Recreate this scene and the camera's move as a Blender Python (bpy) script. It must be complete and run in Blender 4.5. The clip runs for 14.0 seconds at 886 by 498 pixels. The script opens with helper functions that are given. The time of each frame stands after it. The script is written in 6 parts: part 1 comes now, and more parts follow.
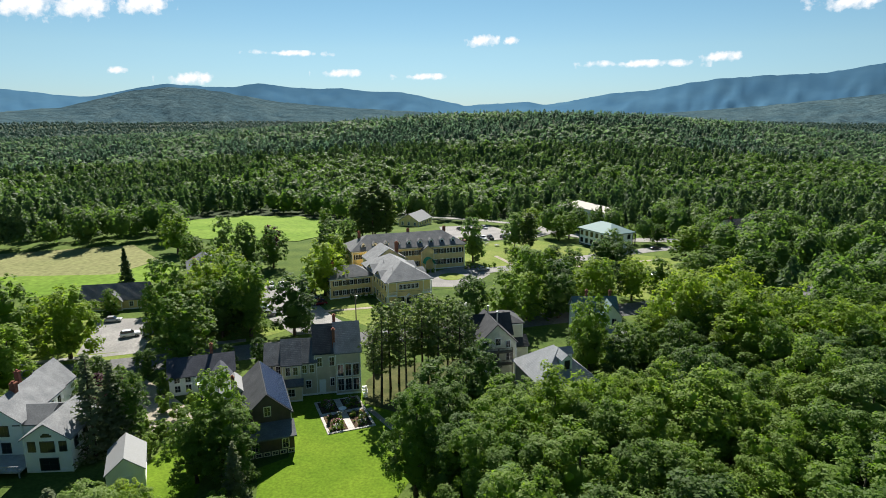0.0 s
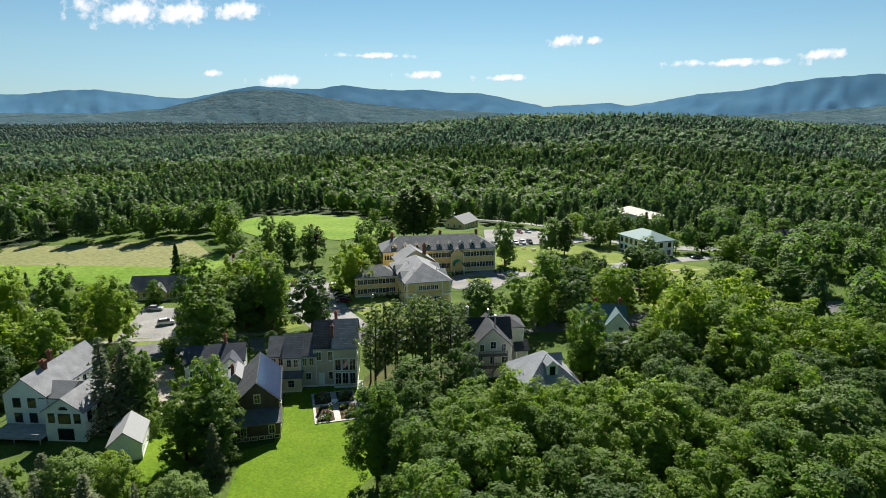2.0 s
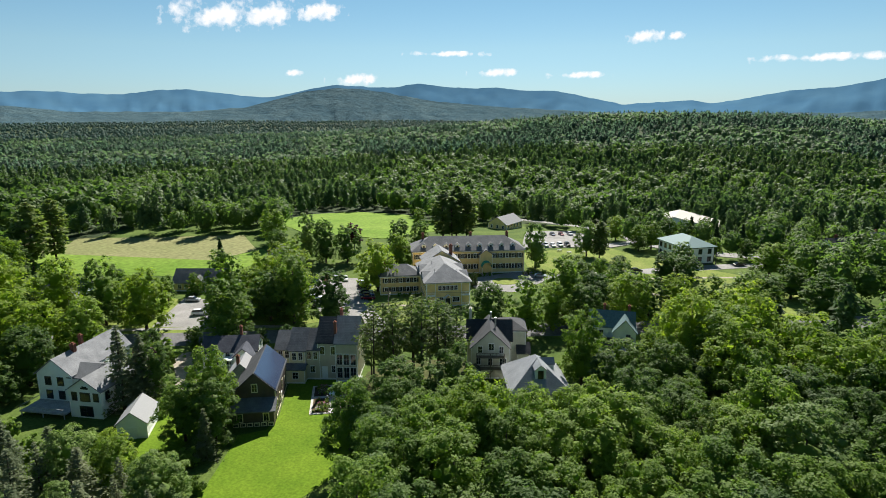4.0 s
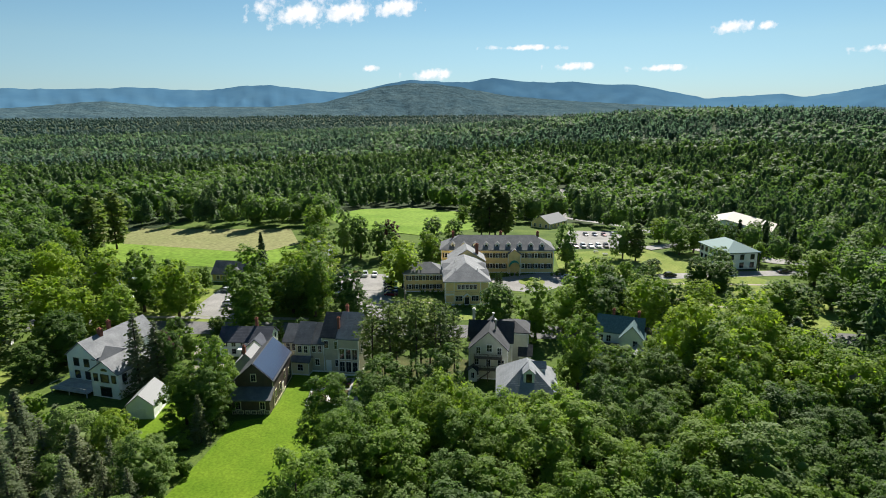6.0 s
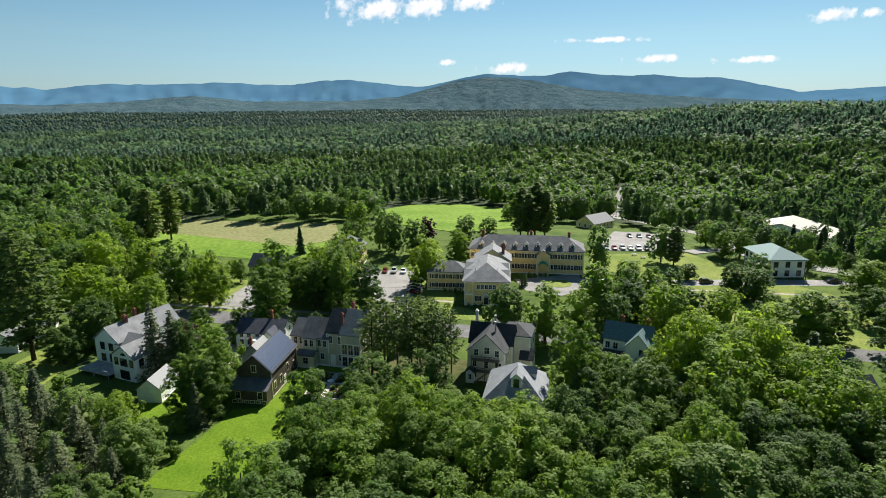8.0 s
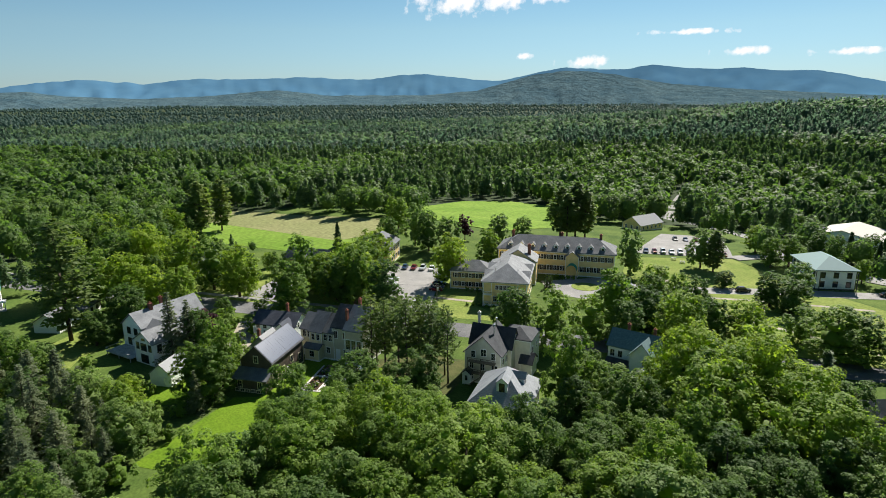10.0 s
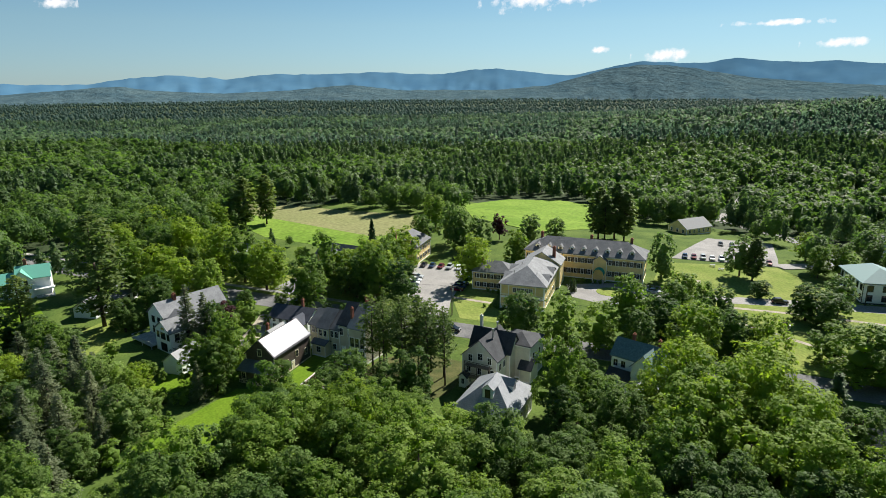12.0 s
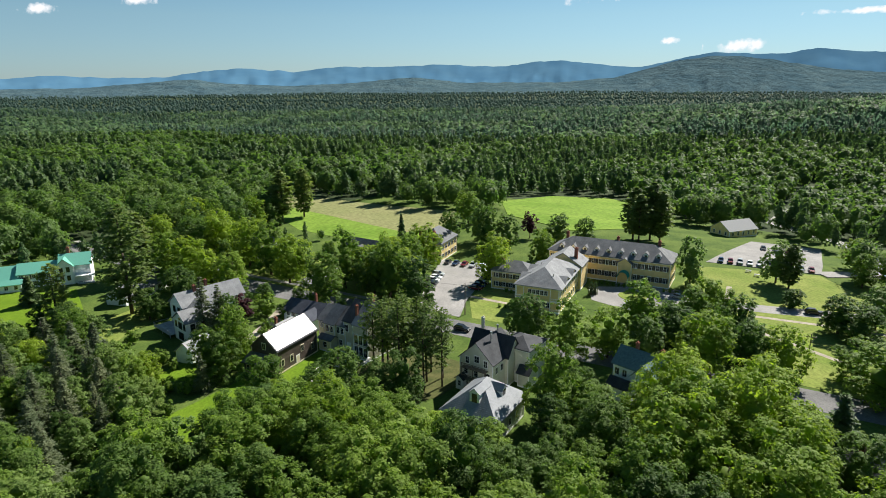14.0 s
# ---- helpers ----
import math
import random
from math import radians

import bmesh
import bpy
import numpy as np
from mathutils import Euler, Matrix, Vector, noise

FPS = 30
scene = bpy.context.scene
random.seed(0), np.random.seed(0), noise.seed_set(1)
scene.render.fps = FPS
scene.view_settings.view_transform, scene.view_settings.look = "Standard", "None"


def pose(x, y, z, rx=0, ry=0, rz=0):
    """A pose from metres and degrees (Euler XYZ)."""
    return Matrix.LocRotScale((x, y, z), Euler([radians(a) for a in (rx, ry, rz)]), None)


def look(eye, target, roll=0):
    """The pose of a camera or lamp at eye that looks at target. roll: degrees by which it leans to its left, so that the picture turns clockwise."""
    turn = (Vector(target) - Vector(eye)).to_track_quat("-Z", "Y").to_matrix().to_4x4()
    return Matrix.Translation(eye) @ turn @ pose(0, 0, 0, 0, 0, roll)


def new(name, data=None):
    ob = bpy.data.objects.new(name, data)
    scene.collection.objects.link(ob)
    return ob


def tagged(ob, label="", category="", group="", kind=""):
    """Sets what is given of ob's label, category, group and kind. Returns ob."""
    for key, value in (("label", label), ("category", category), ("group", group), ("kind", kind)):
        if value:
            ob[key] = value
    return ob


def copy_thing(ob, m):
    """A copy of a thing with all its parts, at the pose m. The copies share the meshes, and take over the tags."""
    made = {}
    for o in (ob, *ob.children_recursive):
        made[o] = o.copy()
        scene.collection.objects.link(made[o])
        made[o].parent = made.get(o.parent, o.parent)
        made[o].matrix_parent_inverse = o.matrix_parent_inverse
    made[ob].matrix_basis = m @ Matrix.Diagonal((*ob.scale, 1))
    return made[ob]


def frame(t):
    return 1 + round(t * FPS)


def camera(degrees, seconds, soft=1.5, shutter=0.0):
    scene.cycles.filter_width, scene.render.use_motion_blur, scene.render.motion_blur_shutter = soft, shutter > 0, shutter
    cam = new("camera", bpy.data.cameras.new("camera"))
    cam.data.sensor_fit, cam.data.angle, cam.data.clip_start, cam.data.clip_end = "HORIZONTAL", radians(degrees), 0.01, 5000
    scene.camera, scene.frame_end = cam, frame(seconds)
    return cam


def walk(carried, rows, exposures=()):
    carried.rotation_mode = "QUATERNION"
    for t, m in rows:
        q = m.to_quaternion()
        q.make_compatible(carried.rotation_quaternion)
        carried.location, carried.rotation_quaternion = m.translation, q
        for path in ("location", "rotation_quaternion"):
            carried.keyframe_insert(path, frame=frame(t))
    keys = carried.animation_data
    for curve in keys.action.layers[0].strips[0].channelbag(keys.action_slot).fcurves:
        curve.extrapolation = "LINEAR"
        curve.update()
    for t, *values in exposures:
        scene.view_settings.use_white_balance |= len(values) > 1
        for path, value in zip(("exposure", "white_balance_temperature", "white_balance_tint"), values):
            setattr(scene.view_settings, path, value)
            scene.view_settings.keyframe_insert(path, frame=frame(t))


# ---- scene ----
cam = camera(70.8, 14.0, soft=0.9)
METRES, EYE, TILT, LEAN, TURN = 110.0, 55.0, -12.6, 0.0, 0.0
ROWS = [
    (0.0, 0.0, 0.0, 0.0, 0.0, 0.0, -0.0),
    (0.5, 0.0387, -0.0098, 0.0014, 1.82, 0.01, -0.4),
    (1.0, 0.0772, -0.0179, 0.0031, 3.61, 0.02, -0.81),
    (1.5, 0.1152, -0.0245, 0.0052, 5.36, 0.02, -1.21),
    (2.0, 0.1526, -0.0298, 0.0077, 7.11, -0.02, -1.61),
    (2.5, 0.1888, -0.0341, 0.0107, 8.82, -0.08, -1.99),
    (3.0, 0.2243, -0.0367, 0.014, 10.47, -0.18, -2.31),
    (5.5, 0.4017, -0.0204, 0.0378, 18.8, -1.13, -3.95),
    (6.0, 0.436, -0.0114, 0.0437, 20.47, -1.39, -4.25),
    (6.5, 0.4701, -0.0005, 0.0501, 22.15, -1.66, -4.56),
    (7.0, 0.5041, 0.0121, 0.0568, 23.87, -1.93, -4.89),
    (7.5, 0.5377, 0.0256, 0.0635, 25.59, -2.21, -5.2),
    (8.0, 0.5708, 0.04, 0.0703, 27.29, -2.51, -5.53),
    (10.5, 0.7274, 0.1304, 0.1073, 35.88, -4.09, -7.12),
    (11.0, 0.7548, 0.1513, 0.1156, 37.54, -4.41, -7.41),
    (11.5, 0.7803, 0.1724, 0.1237, 39.14, -4.75, -7.69),
    (12.0, 0.8041, 0.1936, 0.1318, 40.67, -5.09, -7.92),
    (12.5, 0.8262, 0.2148, 0.1399, 42.16, -5.46, -8.14),
    (13.0, 0.8469, 0.2363, 0.148, 43.6, -5.84, -8.34),
    (13.5, 0.866, 0.2578, 0.1562, 45.0, -6.22, -8.56),
    (14.0, 0.8837, 0.2799, 0.1645, 46.38, -6.59, -8.75),
]
walk(cam, [(t, pose(0, 0, EYE, TILT, LEAN, TURN) @ pose(METRES * x, METRES * y, METRES * z, 90 + pitch, roll, yaw)) for t, x, y, z, yaw, pitch, roll in ROWS])

# ---- world, sun, exposure ----
SUN_DIR = Vector((-0.06, 0.75, 0.66)).normalized()
world = bpy.data.worlds.new("sky")
scene.world = world
world.use_nodes = True
wn = world.node_tree
sky = wn.nodes.new("ShaderNodeTexSky")
sky.sky_type = "NISHITA"
sky.sun_disc = False
sky.sun_elevation = math.asin(SUN_DIR.z)
sky.sun_rotation = math.atan2(SUN_DIR.x, SUN_DIR.y)
sky.altitude = 300
sky.air_density, sky.dust_density, sky.ozone_density = 1.0, 0.05, 2.5
wn.nodes["Background"].inputs[1].default_value = 0.041
cool = wn.nodes.new("ShaderNodeMix")
cool.data_type, cool.blend_type = "RGBA", "MULTIPLY"
cool.inputs[0].default_value = 1.0
cool.inputs[7].default_value = (0.76, 0.94, 1.04, 1)
wn.links.new(sky.outputs[0], cool.inputs[6])
rise = wn.nodes.new("ShaderNodeSeparateXYZ")
wn.links.new(wn.nodes.new("ShaderNodeTexCoord").outputs["Generated"], rise.inputs[0])
air = wn.nodes.new("ShaderNodeValToRGB")
air.color_ramp.elements[0].position, air.color_ramp.elements[0].color = 0.0, (0.72, 0.82, 1.06, 1)
air.color_ramp.elements[1].position, air.color_ramp.elements[1].color = 0.30, (0.90, 1.04, 0.86, 1)
air.color_ramp.elements.new(0.09).color = (0.98, 0.97, 0.94, 1)
wn.links.new(rise.outputs[2], air.inputs[0])
deep = wn.nodes.new("ShaderNodeMix")
deep.data_type, deep.blend_type = "RGBA", "MULTIPLY"
deep.inputs[0].default_value = 1.0
wn.links.new(cool.outputs[2], deep.inputs[6])
wn.links.new(air.outputs[0], deep.inputs[7])
wn.links.new(deep.outputs[2], wn.nodes["Background"].inputs[0])
sun = new("sun", bpy.data.lights.new("sun", "SUN"))
sun.data.energy, sun.data.angle, sun.data.color = 5.0, radians(0.5), (1.0, 0.95, 0.86)
sun.matrix_world = look(SUN_DIR * 500, (0, 0, 0))
tagged(sun, "low summer sun", "sun", kind="structure")
scene.view_settings.exposure = 1.1


# ---- materials ----
def node(nt, kind, **values):
    n = nt.nodes.new(kind)
    for key, value in values.items():
        n.inputs[key].default_value = value
    return n


def base_material(name, roughness=0.8, metallic=0.0, specular=0.3):
    m = bpy.data.materials.new(name)
    m.use_nodes = True
    b = m.node_tree.nodes["Principled BSDF"]
    b.inputs["Roughness"].default_value = roughness
    b.inputs["Metallic"].default_value = metallic
    b.inputs["Specular IOR Level"].default_value = specular
    return m, m.node_tree, b


def ramp(nt, fac, stops):
    r = nt.nodes.new("ShaderNodeValToRGB")
    els = r.color_ramp.elements
    els[0].position, els[0].color = stops[0][0], (*stops[0][1], 1)
    els[1].position, els[1].color = stops[-1][0], (*stops[-1][1], 1)
    for p, c in stops[1:-1]:
        els.new(p).color = (*c, 1)
    nt.links.new(fac, r.inputs[0])
    return r.outputs[0]


def mixed(nt, a, b, fac, mode="MIX"):
    mx = nt.nodes.new("ShaderNodeMix")
    mx.data_type, mx.blend_type = "RGBA", mode
    for socket, value in ((0, fac), (6, a), (7, b)):
        if isinstance(value, (int, float)):
            mx.inputs[socket].default_value = value
        elif isinstance(value, tuple):
            mx.inputs[socket].default_value = (*value, 1)
        else:
            nt.links.new(value, mx.inputs[socket])
    return mx.outputs[2]


def noisy(nt, scale, detail=4.0, rough=0.55, coord=None):
    n = node(nt, "ShaderNodeTexNoise", Scale=scale, Detail=detail, Roughness=rough)
    if coord is None:
        coord = nt.nodes.new("ShaderNodeNewGeometry").outputs["Position"]
    nt.links.new(coord, n.inputs["Vector"])
    return n.outputs[0]


def bumped(nt, b, height, strength, distance=0.05):
    bp = node(nt, "ShaderNodeBump", Strength=strength, Distance=distance)
    nt.links.new(height, bp.inputs["Height"])
    nt.links.new(bp.outputs[0], b.inputs["Normal"])


def two_tone(name, dark, light, scale, fine, roughness=0.95, bump=0.3, specular=0.06):
    """Rough surface mottled at two sizes, in world metres."""
    m, nt, b = base_material(name, roughness, specular=specular)
    big = ramp(nt, noisy(nt, scale), [(0.32, dark), (0.68, light)])
    small = ramp(nt, noisy(nt, fine), [(0.3, (0.72, 0.72, 0.72)), (0.7, (1.2, 1.2, 1.2))])
    nt.links.new(mixed(nt, big, small, 1.0, "MULTIPLY"), b.inputs["Base Color"])
    bumped(nt, b, noisy(nt, fine), bump)
    return m


def leaf_material(name, dark, light, through_light, share=0.4, island=0.38):
    """Leaves: each clump has its own tone, each tree its own hue; light passes through."""
    m, nt, b = base_material(name, 0.6, specular=0.15)
    geo = nt.nodes.new("ShaderNodeNewGeometry")
    info = nt.nodes.new("ShaderNodeObjectInfo")
    add = node(nt, "ShaderNodeMath")
    add.operation = "MULTIPLY_ADD"
    nt.links.new(geo.outputs["Random Per Island"], add.inputs[0])
    add.inputs[1].default_value = island
    half = node(nt, "ShaderNodeMath")
    half.operation = "MULTIPLY"
    half.inputs[1].default_value = 1 - island
    nt.links.new(info.outputs["Random"], half.inputs[0])
    nt.links.new(half.outputs[0], add.inputs[2])
    col = ramp(nt, add.outputs[0], [(0.0, dark), (1.0, light)])
    drift = ramp(nt, noisy(nt, 0.035, 3.0), [(0.35, (0.83, 0.85, 0.88)), (0.65, (1.27, 1.13, 1.08))])
    col = mixed(nt, col, drift, 1.0, "MULTIPLY")
    nt.links.new(col, b.inputs["Base Color"])
    tr = nt.nodes.new("ShaderNodeBsdfTranslucent")
    nt.links.new(mixed(nt, col, through_light, 1.0, "MULTIPLY"), tr.inputs[0])
    mx = node(nt, "ShaderNodeMixShader", Fac=share)
    nt.links.new(b.outputs[0], mx.inputs[1])
    nt.links.new(tr.outputs[0], mx.inputs[2])
    nt.links.new(mx.outputs[0], nt.nodes["Material Output"].inputs[0])
    return m


def siding(name, colour, dirt=0.85, boards=True):
    """Painted clapboards with a lap line every 13 cm and weather stains."""
    m, nt, b = base_material(name, 0.55, specular=0.3)
    pos = nt.nodes.new("ShaderNodeTexCoord").outputs["Object"]
    stains = ramp(nt, noisy(nt, 0.7, coord=pos), [(0.3, tuple(c * dirt for c in colour)), (0.6, colour)])
    nt.links.new(stains, b.inputs["Base Color"])
    if boards:
        w = node(nt, "ShaderNodeTexWave", Scale=1.0)
        w.wave_type, w.bands_direction, w.wave_profile = "BANDS", "Z", "SAW"
        w.inputs["Scale"].default_value = 2.4
        nt.links.new(pos, w.inputs["Vector"])
        bumped(nt, b, w.outputs["Fac"], 0.6, 0.03)
    return m


def shingles(name, dark, light, roughness=0.85):
    m, nt, b = base_material(name, roughness, specular=0.3)
    pos = nt.nodes.new("ShaderNodeTexCoord").outputs["Object"]
    patch = ramp(nt, noisy(nt, 0.5, coord=pos), [(0.3, dark), (0.7, light)])
    grain = ramp(nt, noisy(nt, 5.0, coord=pos), [(0.3, (0.75, 0.75, 0.75)), (0.7, (1.2, 1.2, 1.2))])
    nt.links.new(mixed(nt, patch, grain, 1.0, "MULTIPLY"), b.inputs["Base Color"])
    w = node(nt, "ShaderNodeTexWave", Scale=1.3, Distortion=0.6)
    w.wave_type, w.bands_direction, w.wave_profile = "BANDS", "Z", "SAW"
    nt.links.new(pos, w.inputs["Vector"])
    bumped(nt, b, w.outputs["Fac"], 0.5, 0.04)
    return m


def plain(name, colour, roughness=0.5, metallic=0.0, specular=0.5, wear=0.12):
    m, nt, b = base_material(name, roughness, metallic, specular)
    pos = nt.nodes.new("ShaderNodeTexCoord").outputs["Object"]
    nt.links.new(ramp(nt, noisy(nt, 3.0, coord=pos), [(0.3, tuple(c * (1 - wear) for c in colour)), (0.7, colour)]), b.inputs["Base Color"])
    return m


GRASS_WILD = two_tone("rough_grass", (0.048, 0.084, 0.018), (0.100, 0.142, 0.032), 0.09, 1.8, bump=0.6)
# shade under the distant woods is put into this darker ground colour
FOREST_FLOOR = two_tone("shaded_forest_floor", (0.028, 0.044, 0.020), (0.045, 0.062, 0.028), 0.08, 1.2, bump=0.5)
LAWN = two_tone("mown_lawn", (0.082, 0.150, 0.010), (0.120, 0.190, 0.015), 0.12, 2.2, bump=0.35)
LAWN_DRY = two_tone("dry_lawn", (0.125, 0.175, 0.034), (0.195, 0.225, 0.060), 0.10, 1.5, bump=0.3)
HAY = two_tone("hay_field", (0.17, 0.185, 0.075), (0.225, 0.215, 0.105), 0.02, 0.6, bump=0.2)
FAIRWAY = two_tone("fairway", (0.105, 0.185, 0.022), (0.165, 0.245, 0.04), 0.03, 0.5, bump=0.2)
ASPHALT = two_tone("worn_asphalt", (0.11, 0.11, 0.115), (0.18, 0.178, 0.175), 0.15, 3.0, bump=0.2)
PALE_LOT = two_tone("bleached_asphalt", (0.21, 0.205, 0.20), (0.30, 0.29, 0.28), 0.12, 3.0, bump=0.15)
# grass and brown litter, with the pines' shade mixed into the colour
PINE_GROUND = two_tone("shaded_pine_ground", (0.048, 0.062, 0.020), (0.100, 0.100, 0.040), 0.35, 3.0, bump=0.5)
PALE_STONE = two_tone("pale_garden_stone", (0.40, 0.37, 0.34), (0.55, 0.52, 0.48), 0.6, 5.0, bump=0.4)
GRAVEL = two_tone("gravel", (0.25, 0.22, 0.18), (0.38, 0.34, 0.28), 0.3, 4.0, bump=0.5)
SOIL = two_tone("garden_soil", (0.05, 0.035, 0.022), (0.11, 0.08, 0.05), 0.7, 4.0, bump=0.6)
LEAF = leaf_material("maple_leaves", (0.072, 0.140, 0.025), (0.176, 0.270, 0.044), (1.4, 1.55, 0.75), 0.53)
LEAF_LIME = leaf_material("lime_leaves", (0.130, 0.215, 0.027), (0.225, 0.325, 0.046), (1.45, 1.5, 0.7), 0.58)
LEAF_DARK = leaf_material("dark_leaves", (0.050, 0.102, 0.026), (0.108, 0.182, 0.042), (1.3, 1.5, 0.8), 0.53)
LEAF_GREY = leaf_material("greyish_leaves", (0.086, 0.152, 0.040), (0.165, 0.250, 0.070), (1.2, 1.4, 0.8), 0.48)
LEAF_PURPLE = leaf_material("purple_leaves", (0.035, 0.014, 0.018), (0.095, 0.035, 0.042), (1.6, 0.9, 0.9), 0.3)
NEEDLE = leaf_material("pine_needles", (0.075, 0.125, 0.036), (0.165, 0.225, 0.066), (1.2, 1.35, 0.7), 0.5)
NEEDLE_GREY = leaf_material("grey_green_needles", (0.100, 0.135, 0.070), (0.175, 0.215, 0.125), (1.1, 1.2, 0.8), 0.45)
NEEDLE_BLUE = leaf_material("spruce_needles", (0.042, 0.080, 0.032), (0.092, 0.145, 0.058), (1.1, 1.25, 0.9), 0.35)
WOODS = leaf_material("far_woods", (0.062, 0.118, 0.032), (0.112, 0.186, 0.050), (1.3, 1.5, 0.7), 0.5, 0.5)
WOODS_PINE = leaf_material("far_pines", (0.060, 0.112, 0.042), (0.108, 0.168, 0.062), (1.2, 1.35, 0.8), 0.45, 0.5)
# leaf copies for the far rings, paler and bluer: haze painted into the leaves
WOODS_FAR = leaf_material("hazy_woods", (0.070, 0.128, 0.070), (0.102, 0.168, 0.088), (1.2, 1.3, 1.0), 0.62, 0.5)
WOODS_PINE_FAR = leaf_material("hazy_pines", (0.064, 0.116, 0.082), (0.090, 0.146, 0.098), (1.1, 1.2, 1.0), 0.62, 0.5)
WOODS_LAST = leaf_material("haze_blue_woods", (0.076, 0.136, 0.116), (0.104, 0.168, 0.140), (1.1, 1.15, 1.1), 0.65, 0.5)
BARK = two_tone("bark", (0.055, 0.042, 0.032), (0.13, 0.105, 0.085), 1.5, 9.0, bump=0.8)
YELLOW = siding("pale_yellow_clapboard", (0.80, 0.62, 0.29))
WHITE = siding("white_clapboard", (0.86, 0.87, 0.87), 0.93)
CREAM = siding("cream_clapboard", (0.66, 0.64, 0.54))
TAN = siding("tan_clapboard", (0.54, 0.49, 0.38))
PALE_TAN = siding("pale_tan_clapboard", (0.76, 0.69, 0.49))
BROWN = siding("dark_brown_shingle_wall", (0.095, 0.074, 0.062), 0.7)
GREYWALL = siding("grey_clapboard", (0.42, 0.43, 0.42))
TRIM = plain("white_trim_paint", (0.86, 0.86, 0.85), 0.45)
SHUTTER = plain("black_shutter_paint", (0.020, 0.022, 0.026), 0.4)
PANE, pane_nt, pane_b = base_material("window_glass", 0.06, specular=0.6)
pane_b.inputs["Base Color"].default_value = (0.018, 0.022, 0.026, 1)
ROOF_GREY = shingles("grey_shingles", (0.150, 0.157, 0.168), (0.235, 0.242, 0.252))
ROOF_MID = shingles("weathered_grey_shingles", (0.090, 0.096, 0.105), (0.148, 0.154, 0.163))
ROOF_DARK = shingles("charcoal_shingles", (0.029, 0.032, 0.038), (0.056, 0.060, 0.067))
ROOF_BLUE = shingles("slate_blue_shingles", (0.030, 0.036, 0.052), (0.06, 0.068, 0.09))
ROOF_PALE = plain("pale_metal_roof", (0.30, 0.305, 0.31), 0.8, 0.0, 0.08)
ROOF_CREAM = plain("cream_membrane_roof", (0.50, 0.47, 0.43), 0.85, 0.0, 0.05)
ROOF_TEAL = plain("weathered_teal_metal_roof", (0.13, 0.205, 0.21), 0.6, 0.0, 0.25, wear=0.45)
# green paint made paler, with the sky's sheen put into the colour
ROOF_GREEN = plain("green_metal_roof", (0.14, 0.40, 0.31), 0.3, 0.0, 0.9)
# dark glass; part of the blue is sky reflection put into the base colour
SOLAR = plain("blue_black_solar_glass", (0.020, 0.036, 0.080), 0.24, 0.0, 0.9)
METAL = plain("grey_metal", (0.45, 0.46, 0.47), 0.35, 0.8)
BRICK = two_tone("red_brick", (0.16, 0.065, 0.045), (0.28, 0.12, 0.085), 2.0, 9.0)
AWNING = plain("green_awning_canvas", (0.012, 0.30, 0.22), 0.7)
DECK = two_tone("grey_deck_boards", (0.30, 0.30, 0.31), (0.44, 0.44, 0.45), 0.8, 6.0)
WOOD = two_tone("raw_timber", (0.36, 0.25, 0.14), (0.52, 0.39, 0.24), 0.9, 7.0)
POLE = two_tone("weathered_pole", (0.15, 0.12, 0.09), (0.26, 0.22, 0.18), 1.2, 8.0)
TYRE = plain("rubber", (0.02, 0.02, 0.02), 0.8)


# ---- mesh helpers ----
def mesh_of(name, verts, faces, material, smooth=False):
    me = bpy.data.meshes.new(name)
    me.from_pydata([tuple(v) for v in verts], [], [tuple(f) for f in faces])
    me.materials.append(material)
    if smooth:
        me.shade_smooth()
    me.update()
    return me


def child(name, data, parent, at=None, label=""):
    ob = new(name, data)
    ob.parent = parent
    if at is not None:
        ob.matrix_basis = at
    if label:
        ob["label"] = label
    return ob


class Shape:
    """Collects boxes and prisms into one mesh."""

    def __init__(self):
        self.v, self.f = [], []

    def add(self, verts, faces):
        k = len(self.v)
        self.v += [tuple(v) for v in verts]
        self.f += [tuple(i + k for i in f) for f in faces]
        return self

    def box(self, x0, y0, z0, x1, y1, z1):
        v = [(x, y, z) for z in (z0, z1) for y in (y0, y1) for x in (x0, x1)]
        return self.add(v, [(0, 2, 3, 1), (4, 5, 7, 6), (0, 1, 5, 4), (2, 6, 7, 3), (0, 4, 6, 2), (1, 3, 7, 5)])

    def prism(self, ring_a, ring_b):
        n = len(ring_a)
        f = [tuple(range(n - 1, -1, -1)), tuple(range(n, 2 * n))]
        f += [(i, (i + 1) % n, n + (i + 1) % n, n + i) for i in range(n)]
        return self.add(list(ring_a) + list(ring_b), f)

    def tube(self, a, b, ra, rb, n=8):
        a, b = Vector(a), Vector(b)
        q = (b - a).to_track_quat("Z", "Y")
        ring = lambda c, r: [c + q @ Vector((r * math.cos(2 * math.pi * i / n), r * math.sin(2 * math.pi * i / n), 0)) for i in range(n)]
        return self.prism(ring(a, ra), ring(b, rb))

    def mesh(self, name, material, smooth=False):
        return mesh_of(name, self.v, self.f, material, smooth)


def smooth_step(a, b, v):
    u = min(1.0, max(0.0, (v - a) / (b - a)))
    return u * u * (3 - 2 * u)


# ---- the lie of the land ----
def ground_z(x, y):
    dip = -15.0 * smooth_step(245, 460, y)
    hill = 52.0 * math.exp(-((x - 150) / 520) ** 2 - ((y - 1150) / 420) ** 2)
    far = smooth_step(400, 900, math.hypot(x, y))
    roll = far * 7.0 * noise.noise(Vector((x / 420, y / 420, 3.1)))
    return dip + hill + roll


